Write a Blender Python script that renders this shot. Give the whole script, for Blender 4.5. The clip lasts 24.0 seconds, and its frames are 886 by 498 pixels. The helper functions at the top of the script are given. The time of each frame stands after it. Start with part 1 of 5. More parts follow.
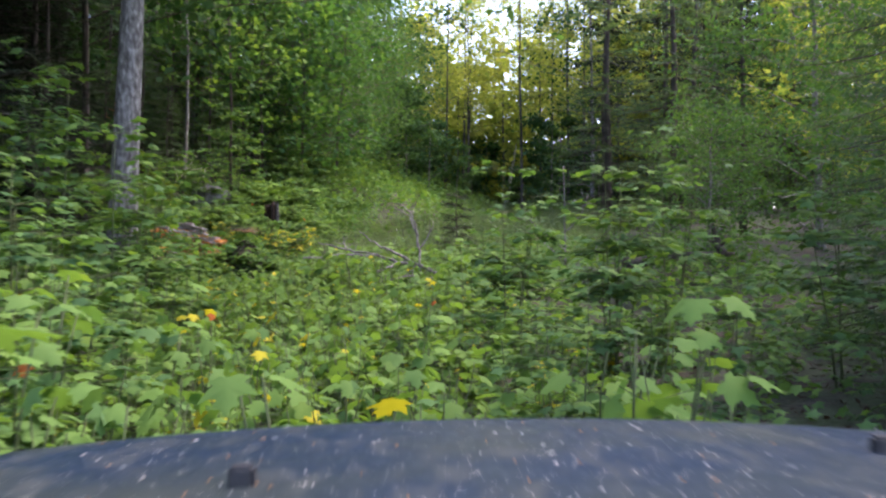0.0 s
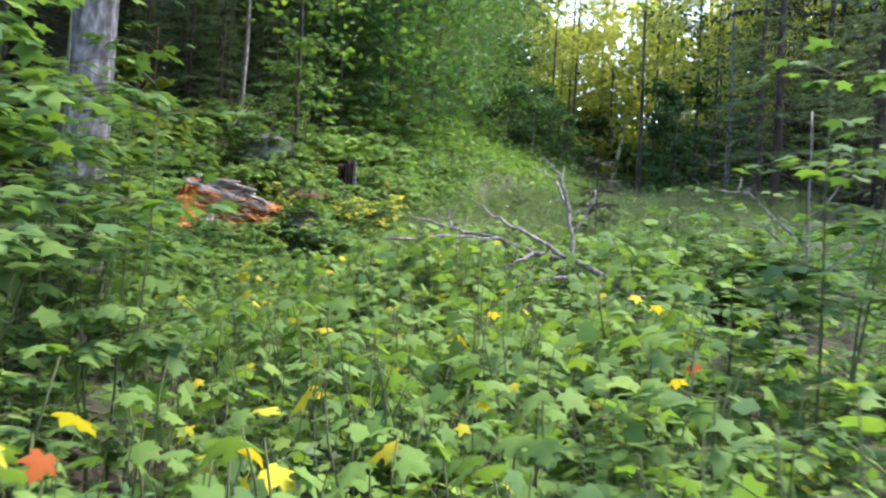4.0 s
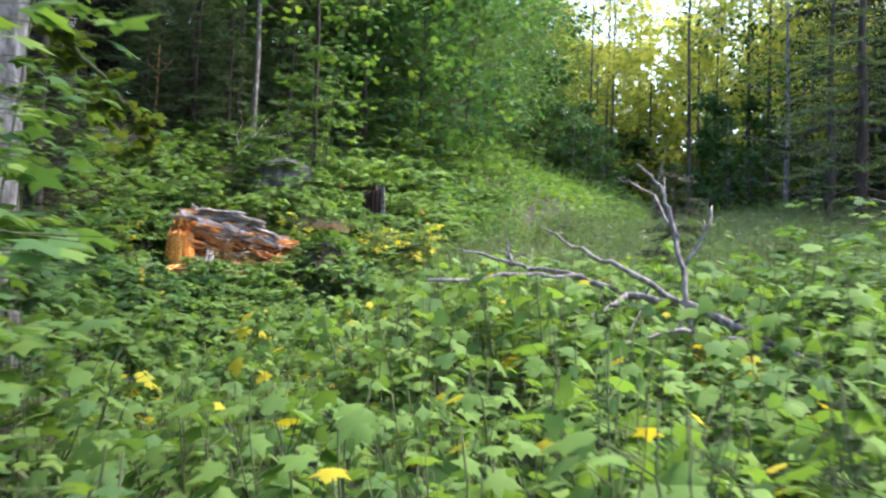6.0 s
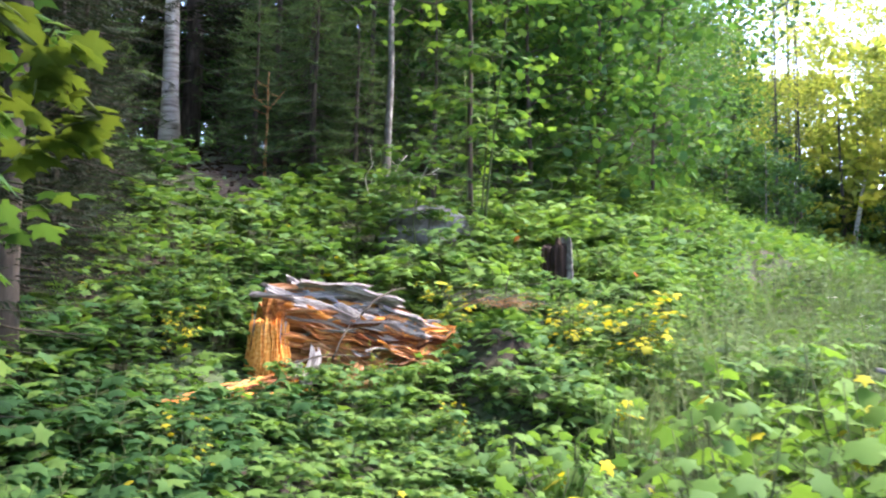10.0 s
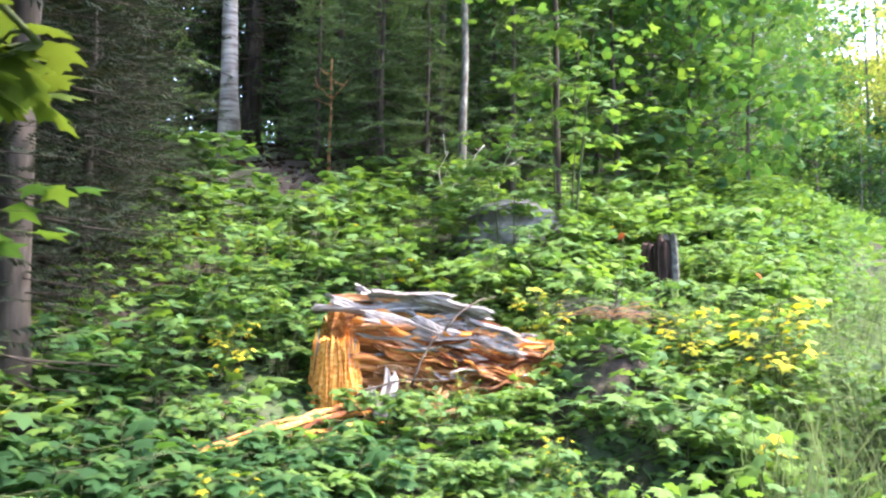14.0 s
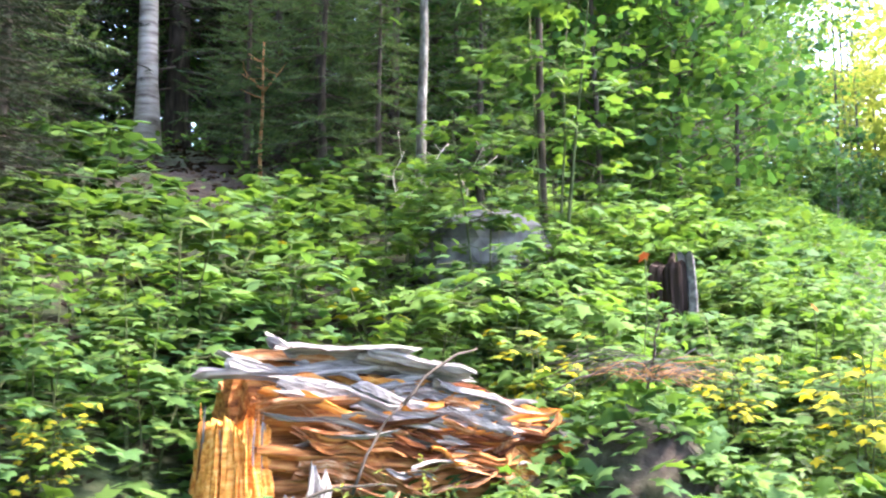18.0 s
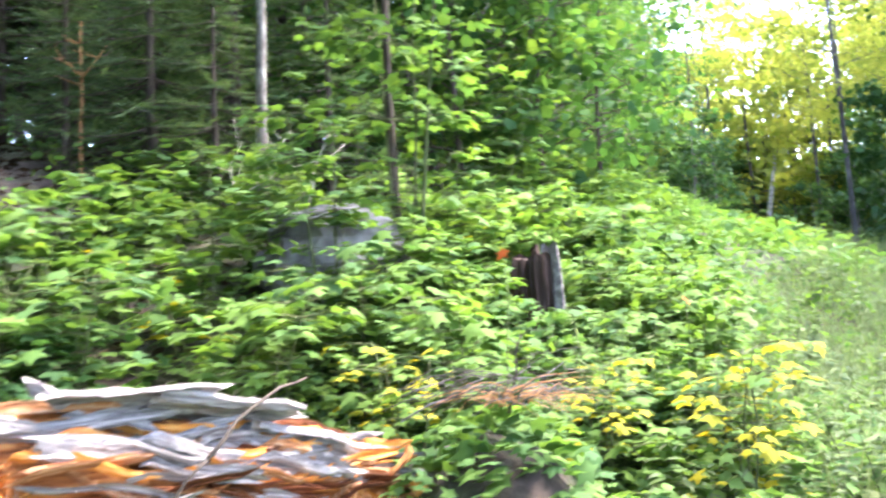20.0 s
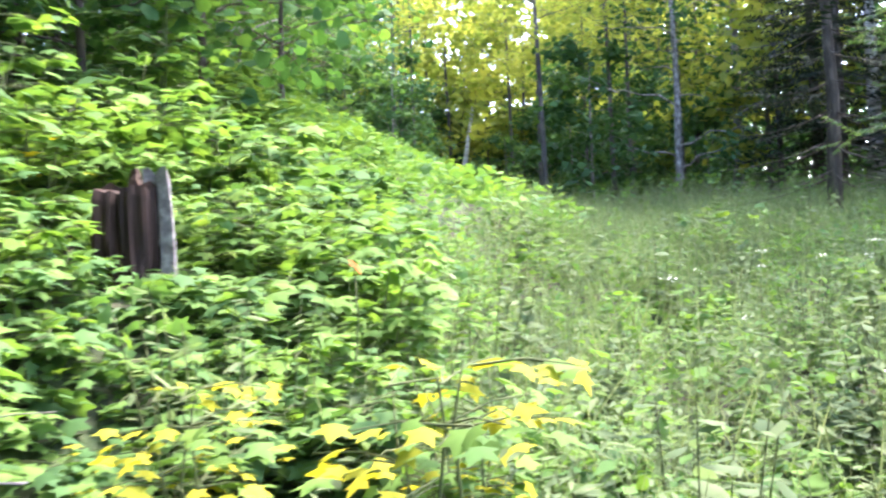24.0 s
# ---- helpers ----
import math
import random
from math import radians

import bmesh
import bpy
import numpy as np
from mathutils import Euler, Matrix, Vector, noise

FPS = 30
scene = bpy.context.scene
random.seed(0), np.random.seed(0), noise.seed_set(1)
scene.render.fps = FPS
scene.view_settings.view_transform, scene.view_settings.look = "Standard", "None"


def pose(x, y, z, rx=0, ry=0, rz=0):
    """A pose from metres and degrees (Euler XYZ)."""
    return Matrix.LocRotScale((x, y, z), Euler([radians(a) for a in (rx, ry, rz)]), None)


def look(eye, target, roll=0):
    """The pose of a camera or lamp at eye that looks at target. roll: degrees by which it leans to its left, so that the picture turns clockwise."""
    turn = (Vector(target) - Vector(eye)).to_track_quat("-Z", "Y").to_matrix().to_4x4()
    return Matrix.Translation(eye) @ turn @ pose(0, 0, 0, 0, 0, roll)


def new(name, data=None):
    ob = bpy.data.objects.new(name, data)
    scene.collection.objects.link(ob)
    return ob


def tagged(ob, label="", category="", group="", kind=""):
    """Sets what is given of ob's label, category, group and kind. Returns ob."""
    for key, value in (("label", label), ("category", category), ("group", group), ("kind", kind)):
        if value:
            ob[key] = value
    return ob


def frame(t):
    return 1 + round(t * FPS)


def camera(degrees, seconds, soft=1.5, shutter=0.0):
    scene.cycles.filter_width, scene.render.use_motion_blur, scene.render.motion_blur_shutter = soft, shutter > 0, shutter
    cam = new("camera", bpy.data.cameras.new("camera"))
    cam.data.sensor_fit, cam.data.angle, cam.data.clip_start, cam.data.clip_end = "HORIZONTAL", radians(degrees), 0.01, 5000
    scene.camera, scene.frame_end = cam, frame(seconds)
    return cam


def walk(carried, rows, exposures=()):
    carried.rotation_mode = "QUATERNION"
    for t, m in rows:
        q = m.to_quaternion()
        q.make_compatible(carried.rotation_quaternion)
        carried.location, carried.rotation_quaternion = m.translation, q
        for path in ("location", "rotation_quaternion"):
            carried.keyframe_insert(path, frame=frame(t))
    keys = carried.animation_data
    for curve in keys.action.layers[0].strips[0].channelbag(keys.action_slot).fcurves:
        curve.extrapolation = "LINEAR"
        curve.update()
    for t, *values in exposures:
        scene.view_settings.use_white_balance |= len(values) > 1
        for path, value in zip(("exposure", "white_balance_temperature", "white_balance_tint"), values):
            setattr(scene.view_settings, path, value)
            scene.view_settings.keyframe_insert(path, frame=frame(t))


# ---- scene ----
cam = camera(52.0, 24.0, 2.3, 0.5)
PATH = [
    (0, (0.387, 1.679, 1.251), (0.316, 3.677, 1.308), 0.3),
    (0.5, (0.287, 2.521, 1.321), (0.24, 4.52, 1.36), 1.2),
    (1, (0.173, 3.256, 1.354), (0.108, 5.254, 1.394), 2.5),
    (1.5, (0.048, 4.086, 1.375), (-0.058, 6.083, 1.398), 2.8),
    (2, (-0.121, 4.903, 1.384), (-0.278, 6.897, 1.404), 3.0),
    (2.5, (-0.294, 5.572, 1.393), (-0.484, 7.563, 1.406), 3.8),
    (4.5, (-0.894, 8.142, 1.419), (-1.158, 10.125, 1.429), 2.8),
    (5, (-1.005, 8.71, 1.449), (-1.282, 10.69, 1.504), 1.8),
    (5.5, (-1.16, 9.37, 1.482), (-1.459, 11.346, 1.553), 1.7),
    (6, (-1.337, 10.095, 1.514), (-1.647, 12.07, 1.588), 1.9),
    (6.5, (-1.553, 10.892, 1.57), (-1.875, 12.863, 1.666), 2.2),
    (7, (-1.73, 11.603, 1.618), (-2.089, 13.569, 1.704), 1.7),
    (7.5, (-1.914, 12.109, 1.633), (-2.306, 14.069, 1.715), 2.5),
    (8, (-2.101, 12.719, 1.701), (-2.526, 14.67, 1.804), 2.1),
    (8.5, (-2.334, 13.299, 1.733), (-2.786, 15.245, 1.829), 3.4),
    (9, (-2.552, 13.796, 1.8), (-3.054, 15.728, 1.93), 3.9),
    (9.5, (-2.694, 14.161, 1.857), (-3.25, 16.076, 2.01), 2.1),
    (10, (-2.902, 14.59, 1.901), (-3.519, 16.481, 2.103), 0.6),
    (10.5, (-3.151, 14.911, 1.917), (-3.836, 16.781, 2.1), 2.3),
    (11, (-3.397, 15.281, 1.93), (-4.122, 17.136, 2.119), 3.7),
    (11.5, (-3.4, 15.337, 1.948), (-4.142, 17.185, 2.137), 3.1),
    (13.5, (-3.495, 15.657, 2.034), (-4.251, 17.5, 2.207), 0.4),
    (14, (-3.499, 15.682, 2.06), (-4.25, 17.525, 2.254), 0.2),
    (14.5, (-3.638, 16.03, 2.102), (-4.369, 17.879, 2.324), -0.4),
    (15, (-3.842, 16.334, 2.086), (-4.578, 18.18, 2.312), 1.4),
    (15.5, (-4.029, 16.649, 2.097), (-4.769, 18.498, 2.281), 2.3),
    (16, (-4.076, 16.767, 2.128), (-4.812, 18.617, 2.318), 1.9),
    (16.5, (-4.083, 16.8, 2.14), (-4.819, 18.65, 2.33), 1.7),
    (17, (-4.152, 16.948, 2.185), (-4.918, 18.783, 2.395), 0.1),
    (17.5, (-4.24, 17.361, 2.296), (-4.949, 19.217, 2.532), -0.6),
    (19.5, (-4.452, 18.066, 2.375), (-4.966, 19.989, 2.567), 0.7),
    (20, (-4.353, 18.410, 2.486), (-4.735, 20.364, 2.681), -3.3),
    (20.5, (-4.271, 18.794, 2.528), (-4.565, 20.764, 2.701), -6.3),
    (21, (-4.252, 19.102, 2.540), (-4.484, 21.079, 2.736), -6.8),
    (21.5, (-4.260, 19.460, 2.544), (-4.428, 21.450, 2.657), -6.6),
    (22, (-4.237, 19.639, 2.562), (-4.356, 21.632, 2.663), -6.5),
    (22.5, (-4.254, 19.902, 2.562), (-4.311, 21.900, 2.632), -4.7),
    (23, (-4.255, 20.267, 2.576), (-4.216, 22.266, 2.631), -2.1),
    (23.5, (-4.191, 20.607, 2.607), (-4.045, 22.601, 2.658), -1.8),
    (24, (-4.078, 20.878, 2.620), (-3.818, 22.861, 2.662), -2.4),
]
walk(cam, [(t, look(eye, target, roll)) for t, eye, target, roll in PATH], [(0, 2.5, 6500, 26), (1, 2.35, 6500, 26), (2, 2.85, 6400, 25), (4.5, 3.05, 6200, 22), (9, 3.35, 6200, 22), (14, 4.05, 6200, 22), (17.5, 4.1, 6200, 22), (20, 4.35, 6200, 22), (24, 4.2, 6200, 22)])

# ---- light ----
SUN_AZ, SUN_EL = 60.0, 58.0        # degrees right of straight ahead, above the horizon
world = bpy.data.worlds.new("sky")
scene.world = world
world.use_nodes = True
wn, wl = world.node_tree.nodes, world.node_tree.links
sky = wn.new("ShaderNodeTexSky")
sky.sky_type, sky.sun_disc = "NISHITA", False
sky.sun_elevation, sky.sun_rotation = radians(SUN_EL), radians(SUN_AZ)
sky.air_density, sky.dust_density, sky.ozone_density = 1.0, 2.5, 1.0
wn["Background"].inputs[1].default_value = 0.15
wl.new(sky.outputs[0], wn["Background"].inputs[0])
sun = new("sun", bpy.data.lights.new("sun", "SUN"))
sun.data.energy, sun.data.angle, sun.data.color = 1.3, radians(18.0), (1.0, 0.9, 0.72)
sa, se = radians(SUN_AZ), radians(SUN_EL)
sun.matrix_world = look((40 * math.sin(sa) * math.cos(se), 40 * math.cos(sa) * math.cos(se), 40 * math.sin(se)), (0, 0, 0))

rng = np.random.default_rng(7)

# ---- materials ----
def base_material(name):
    m = bpy.data.materials.new(name)
    m.use_nodes = True
    return m, m.node_tree.nodes, m.node_tree.links, m.node_tree.nodes["Principled BSDF"]


def ramp(n, l, fac, stops):
    r = n.new("ShaderNodeValToRGB")
    while len(r.color_ramp.elements) < len(stops):
        r.color_ramp.elements.new(0.5)
    for e, (p, c) in zip(r.color_ramp.elements, stops):
        e.position, e.color = p, (*c, 1)
    l.new(fac, r.inputs[0])
    return r.outputs[0]


def noise_tex(n, l, scale, detail=4.0, stretch=None):
    t = n.new("ShaderNodeTexNoise")
    t.inputs["Scale"].default_value, t.inputs["Detail"].default_value = scale, detail
    c = n.new("ShaderNodeTexCoord")
    if stretch:
        mp = n.new("ShaderNodeMapping")
        mp.inputs["Scale"].default_value = stretch
        l.new(c.outputs["Object"], mp.inputs[0])
        l.new(mp.outputs[0], t.inputs[0])
    else:
        l.new(c.outputs["Object"], t.inputs[0])
    return t.outputs[0]


def blend(n, l, fac, a, b, kind="MIX"):
    x = n.new("ShaderNodeMix")
    x.data_type, x.blend_type = "RGBA", kind
    for value, socket in ((fac, 0), (a, 6), (b, 7)):
        if isinstance(value, (int, float)):
            x.inputs[socket].default_value = value
        elif isinstance(value, tuple):
            x.inputs[socket].default_value = (*value, 1)
        else:
            l.new(value, x.inputs[socket])
    return x.outputs[2]


def bump(n, l, b, height, strength, distance=0.01):
    k = n.new("ShaderNodeBump")
    k.inputs["Strength"].default_value, k.inputs["Distance"].default_value = strength, distance
    l.new(height, k.inputs["Height"])
    l.new(k.outputs[0], b.inputs["Normal"])


def leaf_material(name, stops, through_light=0.42, rough=0.62, tint=(1.1, 1.16, 0.45)):
    """Leaf: colour differs from leaf to leaf and plant to plant, light shines through."""
    m, n, l, b = base_material(name)
    geo, info, add = n.new("ShaderNodeNewGeometry"), n.new("ShaderNodeObjectInfo"), n.new("ShaderNodeMath")
    add.operation = "MULTIPLY_ADD"
    l.new(info.outputs["Random"], add.inputs[0])
    add.inputs[1].default_value = 0.35
    mul = n.new("ShaderNodeMath")
    mul.operation = "MULTIPLY"
    mul.inputs[1].default_value = 0.65
    l.new(geo.outputs["Random Per Island"], mul.inputs[0])
    l.new(mul.outputs[0], add.inputs[2])
    col = ramp(n, l, add.outputs[0], stops)
    col = blend(n, l, noise_tex(n, l, 14.0, 3.0), col, blend(n, l, 1.0, col, (0.62, 0.72, 0.55), "MULTIPLY"))
    l.new(col, b.inputs["Base Color"])
    b.inputs["Roughness"].default_value = rough
    b.inputs["Specular IOR Level"].default_value = 0.05
    tr, mix, out = n.new("ShaderNodeBsdfTranslucent"), n.new("ShaderNodeMixShader"), n["Material Output"]
    l.new(blend(n, l, 1.0, col, tint, "MULTIPLY"), tr.inputs[0])
    mix.inputs[0].default_value = through_light
    l.new(b.outputs[0], mix.inputs[1])
    l.new(tr.outputs[0], mix.inputs[2])
    l.new(mix.outputs[0], out.inputs[0])
    return m


def wood_material(name, dark, mid, light, scale, stretch, rough=0.85, depth=0.6):
    m, n, l, b = base_material(name)
    fine = noise_tex(n, l, scale, 8.0, stretch)
    big = noise_tex(n, l, 2.3, 3.0)
    col = ramp(n, l, fine, [(0.3, dark), (0.5, mid), (0.7, light)])
    col = blend(n, l, big, col, blend(n, l, 0.75, col, dark))
    l.new(col, b.inputs["Base Color"])
    b.inputs["Roughness"].default_value = rough
    b.inputs["Specular IOR Level"].default_value = 0.2
    bump(n, l, b, fine, depth, 0.02)
    return m


G1, G2, G3, G4 = (0.054, 0.112, 0.055), (0.092, 0.178, 0.07), (0.14, 0.235, 0.066), (0.2, 0.285, 0.066)
LEAF_MAPLE = leaf_material("maple_leaf", [(0.0, G1), (0.35, G2), (0.7, G3), (1.0, G4)])
LEAF_OVER = leaf_material("overhang_leaf", [(0.0, (0.075, 0.13, 0.04)), (1.0, (0.16, 0.21, 0.05))], through_light=0.5, tint=(1.15, 1.1, 0.4))
LEAF_BERRY = leaf_material("berry_leaf", [(0.0, G2), (0.4, G3), (0.8, (0.15, 0.26, 0.07)), (1.0, (0.21, 0.3, 0.07))])
# Yellow of some leaves, with headlight warmth put into the colour.
LEAF_HEADLIT = leaf_material("headlit_yellow_leaf", [(0.0, (0.3, 0.31, 0.04)), (0.5, (0.46, 0.42, 0.04)), (1.0, (0.58, 0.47, 0.05))], tint=(1.05, 1.0, 0.35))
LEAF_RED = leaf_material("red_leaf", [(0.0, (0.36, 0.09, 0.03)), (1.0, (0.46, 0.15, 0.04))], tint=(1.2, 0.8, 0.6))
LEAF_HERB = leaf_material("herb_leaf", [(0.0, G1), (0.4, G2), (0.8, G3), (1.0, (0.13, 0.2, 0.07))])
LEAF_TREE = leaf_material("tree_leaf", [(0.0, (0.03, 0.07, 0.028)), (0.4, G1), (0.8, G2), (1.0, G3)], through_light=0.34)
LEAF_BUSH = leaf_material("bush_leaf", [(0.0, G1), (0.5, G2), (1.0, (0.15, 0.245, 0.075))], through_light=0.44)
# Sun glow through the far gap is put into this pale yellow-green.
LEAF_LIT = leaf_material("pale_backlit_leaf", [(0.0, G3), (0.5, (0.28, 0.33, 0.1)), (1.0, (0.4, 0.41, 0.13))], through_light=0.66, tint=(1.18, 1.12, 0.52))
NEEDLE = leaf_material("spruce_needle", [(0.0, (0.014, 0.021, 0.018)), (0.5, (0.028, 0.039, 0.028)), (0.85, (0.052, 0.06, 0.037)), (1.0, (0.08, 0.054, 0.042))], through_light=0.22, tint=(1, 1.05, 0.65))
NEEDLE_GREEN = leaf_material("hemlock_needle", [(0.0, (0.05, 0.085, 0.055)), (0.5, (0.085, 0.135, 0.075)), (0.9, (0.13, 0.18, 0.08)), (1.0, (0.16, 0.14, 0.085))], through_light=0.4, tint=(1.05, 1.1, 0.55))
# Darker copy of the maple leaf, with the forest shade in its colour.
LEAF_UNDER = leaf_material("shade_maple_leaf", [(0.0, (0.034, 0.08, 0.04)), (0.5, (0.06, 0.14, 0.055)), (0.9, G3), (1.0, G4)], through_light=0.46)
WEED = leaf_material("weed_leaf", [(0.0, (0.085, 0.125, 0.075)), (0.6, (0.155, 0.2, 0.11)), (1.0, (0.23, 0.265, 0.14))], tint=(0.95, 1.08, 0.75))
GRASS = leaf_material("grass_blade", [(0.0, (0.095, 0.135, 0.075)), (0.5, (0.165, 0.2, 0.11)), (0.85, (0.24, 0.26, 0.15)), (1.0, (0.36, 0.33, 0.21))], tint=(0.95, 1.08, 0.75))
BARK_GREY = wood_material("grey_bark", (0.05, 0.046, 0.04), (0.19, 0.18, 0.165), (0.46, 0.45, 0.42), 17.0, (1, 1, 0.45), depth=0.9)
BARK_DARK = wood_material("dark_bark", (0.03, 0.025, 0.02), (0.07, 0.058, 0.048), (0.14, 0.115, 0.095), 14.0, (1, 1, 0.25))
BARK_BIRCH = wood_material("birch_bark", (0.12, 0.1, 0.09), (0.5, 0.48, 0.44), (0.75, 0.73, 0.68), 6.0, (0.4, 0.4, 2.5))
BARK_POPLAR = wood_material("poplar_bark", (0.035, 0.032, 0.029), (0.085, 0.078, 0.07), (0.19, 0.175, 0.155), 8.0, (1, 1, 0.4))
BARK_STEM = wood_material("green_stem", (0.04, 0.058, 0.022), (0.075, 0.1, 0.04), (0.12, 0.13, 0.06), 20.0, (1, 1, 0.3))
DEADWOOD = wood_material("weathered_wood", (0.07, 0.065, 0.066), (0.18, 0.172, 0.172), (0.36, 0.345, 0.335), 22.0, (1, 1, 0.12))
# Greyish log wood; the orange of headlights is put into these four tones.
ROT_HEADLIT = wood_material("headlit_rotten_wood", (0.12, 0.045, 0.02), (0.52, 0.2, 0.06), (0.8, 0.44, 0.153), 42.0, (0.1, 1.2, 1.2))
ROT_MIX = wood_material("streaked_rotten_wood", (0.13, 0.05, 0.022), (0.42, 0.19, 0.075), (0.66, 0.48, 0.32), 55.0, (0.09, 1.4, 1.4))
ROT_DARK = wood_material("dark_rotten_wood", (0.03, 0.01, 0.005), (0.13, 0.04, 0.015), (0.3, 0.11, 0.035), 36.0, (0.12, 1.2, 1.2))
ROT_HEADLIT_PALE = wood_material("headlit_split_wood", (0.42, 0.13, 0.022), (0.8, 0.36, 0.075), (0.92, 0.58, 0.2), 48.0, (0.12, 1.2, 1.2))
ROT_GREY = wood_material("grey_split_wood", (0.1, 0.094, 0.094), (0.27, 0.255, 0.255), (0.55, 0.53, 0.51), 60.0, (0.08, 1.2, 1.2))
STUMP_BROWN = wood_material("brown_stump_wood", (0.012, 0.008, 0.007), (0.036, 0.02, 0.015), (0.09, 0.052, 0.038), 12.0, (1, 1, 0.2))
STRAW = wood_material("dry_stalk", (0.22, 0.1, 0.042), (0.4, 0.21, 0.095), (0.58, 0.37, 0.19), 15.0, (1, 1, 1))
STONE = wood_material("lichen_rock", (0.07, 0.07, 0.072), (0.17, 0.17, 0.175), (0.32, 0.33, 0.33), 7.0, (1, 1, 1))
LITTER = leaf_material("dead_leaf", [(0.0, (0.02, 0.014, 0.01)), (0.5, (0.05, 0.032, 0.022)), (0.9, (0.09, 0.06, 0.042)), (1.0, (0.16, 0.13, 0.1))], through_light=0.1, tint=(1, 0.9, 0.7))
PETAL = leaf_material("white_petal", [(0.0, (0.75, 0.75, 0.7)), (1.0, (0.85, 0.85, 0.82))], tint=(1, 1, 1))


def ground_material():
    m, n, l, b = base_material("forest_floor")
    f1, f2, f3 = noise_tex(n, l, 0.6, 4.0), noise_tex(n, l, 16.0, 8.0), noise_tex(n, l, 3.0, 5.0)
    litter = ramp(n, l, f2, [(0.3, (0.01, 0.007, 0.005)), (0.5, (0.026, 0.018, 0.013)), (0.68, (0.06, 0.042, 0.03))])
    green = ramp(n, l, f2, [(0.3, (0.015, 0.03, 0.008)), (0.7, (0.035, 0.06, 0.018))])
    mask = ramp(n, l, blend(n, l, 0.5, f1, f3), [(0.42, (0, 0, 0)), (0.56, (1, 1, 1))])
    l.new(blend(n, l, mask, litter, green), b.inputs["Base Color"])
    b.inputs["Roughness"].default_value = 0.95
    bump(n, l, b, f2, 0.8, 0.03)
    return m


FLOOR = ground_material()


# ---- mesh helpers ----
def raw_mesh(name, verts, faces, material, smooth=False):
    """Mesh from numpy arrays; faces: list of (k, n) index arrays."""
    me = bpy.data.meshes.new(name)
    verts = np.asarray(verts, dtype=np.float32)
    faces = [np.asarray(f, dtype=np.int32) for f in faces if len(f)]
    sizes = np.concatenate([np.full(len(f), f.shape[1], np.int32) for f in faces])
    loops = np.concatenate([f.ravel() for f in faces])
    me.vertices.add(len(verts))
    me.vertices.foreach_set("co", verts.ravel())
    me.loops.add(len(loops))
    me.loops.foreach_set("vertex_index", loops)
    me.polygons.add(len(sizes))
    me.polygons.foreach_set("loop_start", np.concatenate([[0], np.cumsum(sizes)[:-1]]).astype(np.int32))
    me.polygons.foreach_set("use_smooth", np.full(len(sizes), smooth))
    me.update(calc_edges=True)
    me.materials.append(material)
    return me


def under(name, me, parent, label=""):
    ob = new(name, me)
    ob.parent = parent
    return tagged(ob, label)


class Tubes:
    """Gathers tapered tubes (stems, limbs, twigs) into one mesh."""

    def __init__(self):
        self.v, self.q, self.t, self.count = [], [], [], 0

    def add(self, pts, radii, sides=5, wobble=0.0, cap=True):
        pts, radii = np.asarray(pts, float), np.asarray(radii, float)
        k = len(pts)
        d = np.gradient(pts, axis=0)
        d /= np.linalg.norm(d, axis=1)[:, None] + 1e-9
        ref = np.array([0.0, 0, 1]) if abs(d[0][2]) < 0.8 else np.array([1.0, 0, 0])
        u = np.cross(d, ref)
        u /= np.linalg.norm(u, axis=1)[:, None] + 1e-9
        w = np.cross(d, u)
        a = np.arange(sides) * 2 * math.pi / sides
        rad = radii[:, None] * (1 + wobble * rng.standard_normal((k, sides)))
        ring = pts[:, None] + rad[..., None] * (np.cos(a)[None, :, None] * u[:, None] + np.sin(a)[None, :, None] * w[:, None])
        self.v.append(ring.reshape(-1, 3))
        i = np.arange(k - 1)[:, None] * sides
        j = np.arange(sides)[None]
        j2 = (j + 1) % sides
        f = np.stack([i + j, i + j2, i + sides + j2, i + sides + j], -1).reshape(-1, 4) + self.count
        self.q.append(f)
        self.count += k * sides
        if cap:
            for e, s in ((0, 0), (k - 1, (k - 1) * sides)):
                self.v.append(pts[e][None])
                base = self.count - k * sides if e == 0 else self.count - 1 - k * sides
                jj = np.arange(sides)
                a1, a2 = base + s + jj, base + s + (jj + 1) % sides
                tri = np.stack([np.full(sides, self.count), a2, a1] if e == 0 else [np.full(sides, self.count), a1, a2], -1)
                self.t.append(tri)
                self.count += 1
        return self

    def mesh(self, name, material, smooth=True):
        return raw_mesh(name, np.concatenate(self.v), [np.concatenate(self.q)] + ([np.concatenate(self.t)] if self.t else []), material, smooth)


def outline_leaf(half, droop=0.1, curl=0.08, centre=0.3):
    """Leaf blade from half an outline (x across, y along the midrib), folded at the midrib."""
    pts = [(0.0, 0.0)] + list(half) + [(0.0, 1.0)] + [(-x, y) for x, y in reversed(half)]
    v = [(0.0, centre, 0.02)] + [(x, y, -droop * abs(x) - curl * y * y) for x, y in pts]
    k = len(pts)
    return np.array(v), np.array([(0, 1 + i, 1 + (i + 1) % k) for i in range(k)])


MAPLE_HI = outline_leaf([(0.2, -0.1), (0.46, -0.02), (0.33, 0.13), (0.43, 0.2), (0.64, 0.5), (0.4, 0.45), (0.21, 0.53), (0.29, 0.72), (0.13, 0.77)], droop=0.2, curl=0.15)
MAPLE_MID = outline_leaf([(0.42, -0.06), (0.31, 0.17), (0.62, 0.48), (0.22, 0.54)], droop=0.2, curl=0.16)
MAPLE_LOW = outline_leaf([(0.42, 0.0), (0.58, 0.5), (0.2, 0.54)])
MAPLE_STAR = outline_leaf([(0.44, 0.0), (0.56, 0.52)])
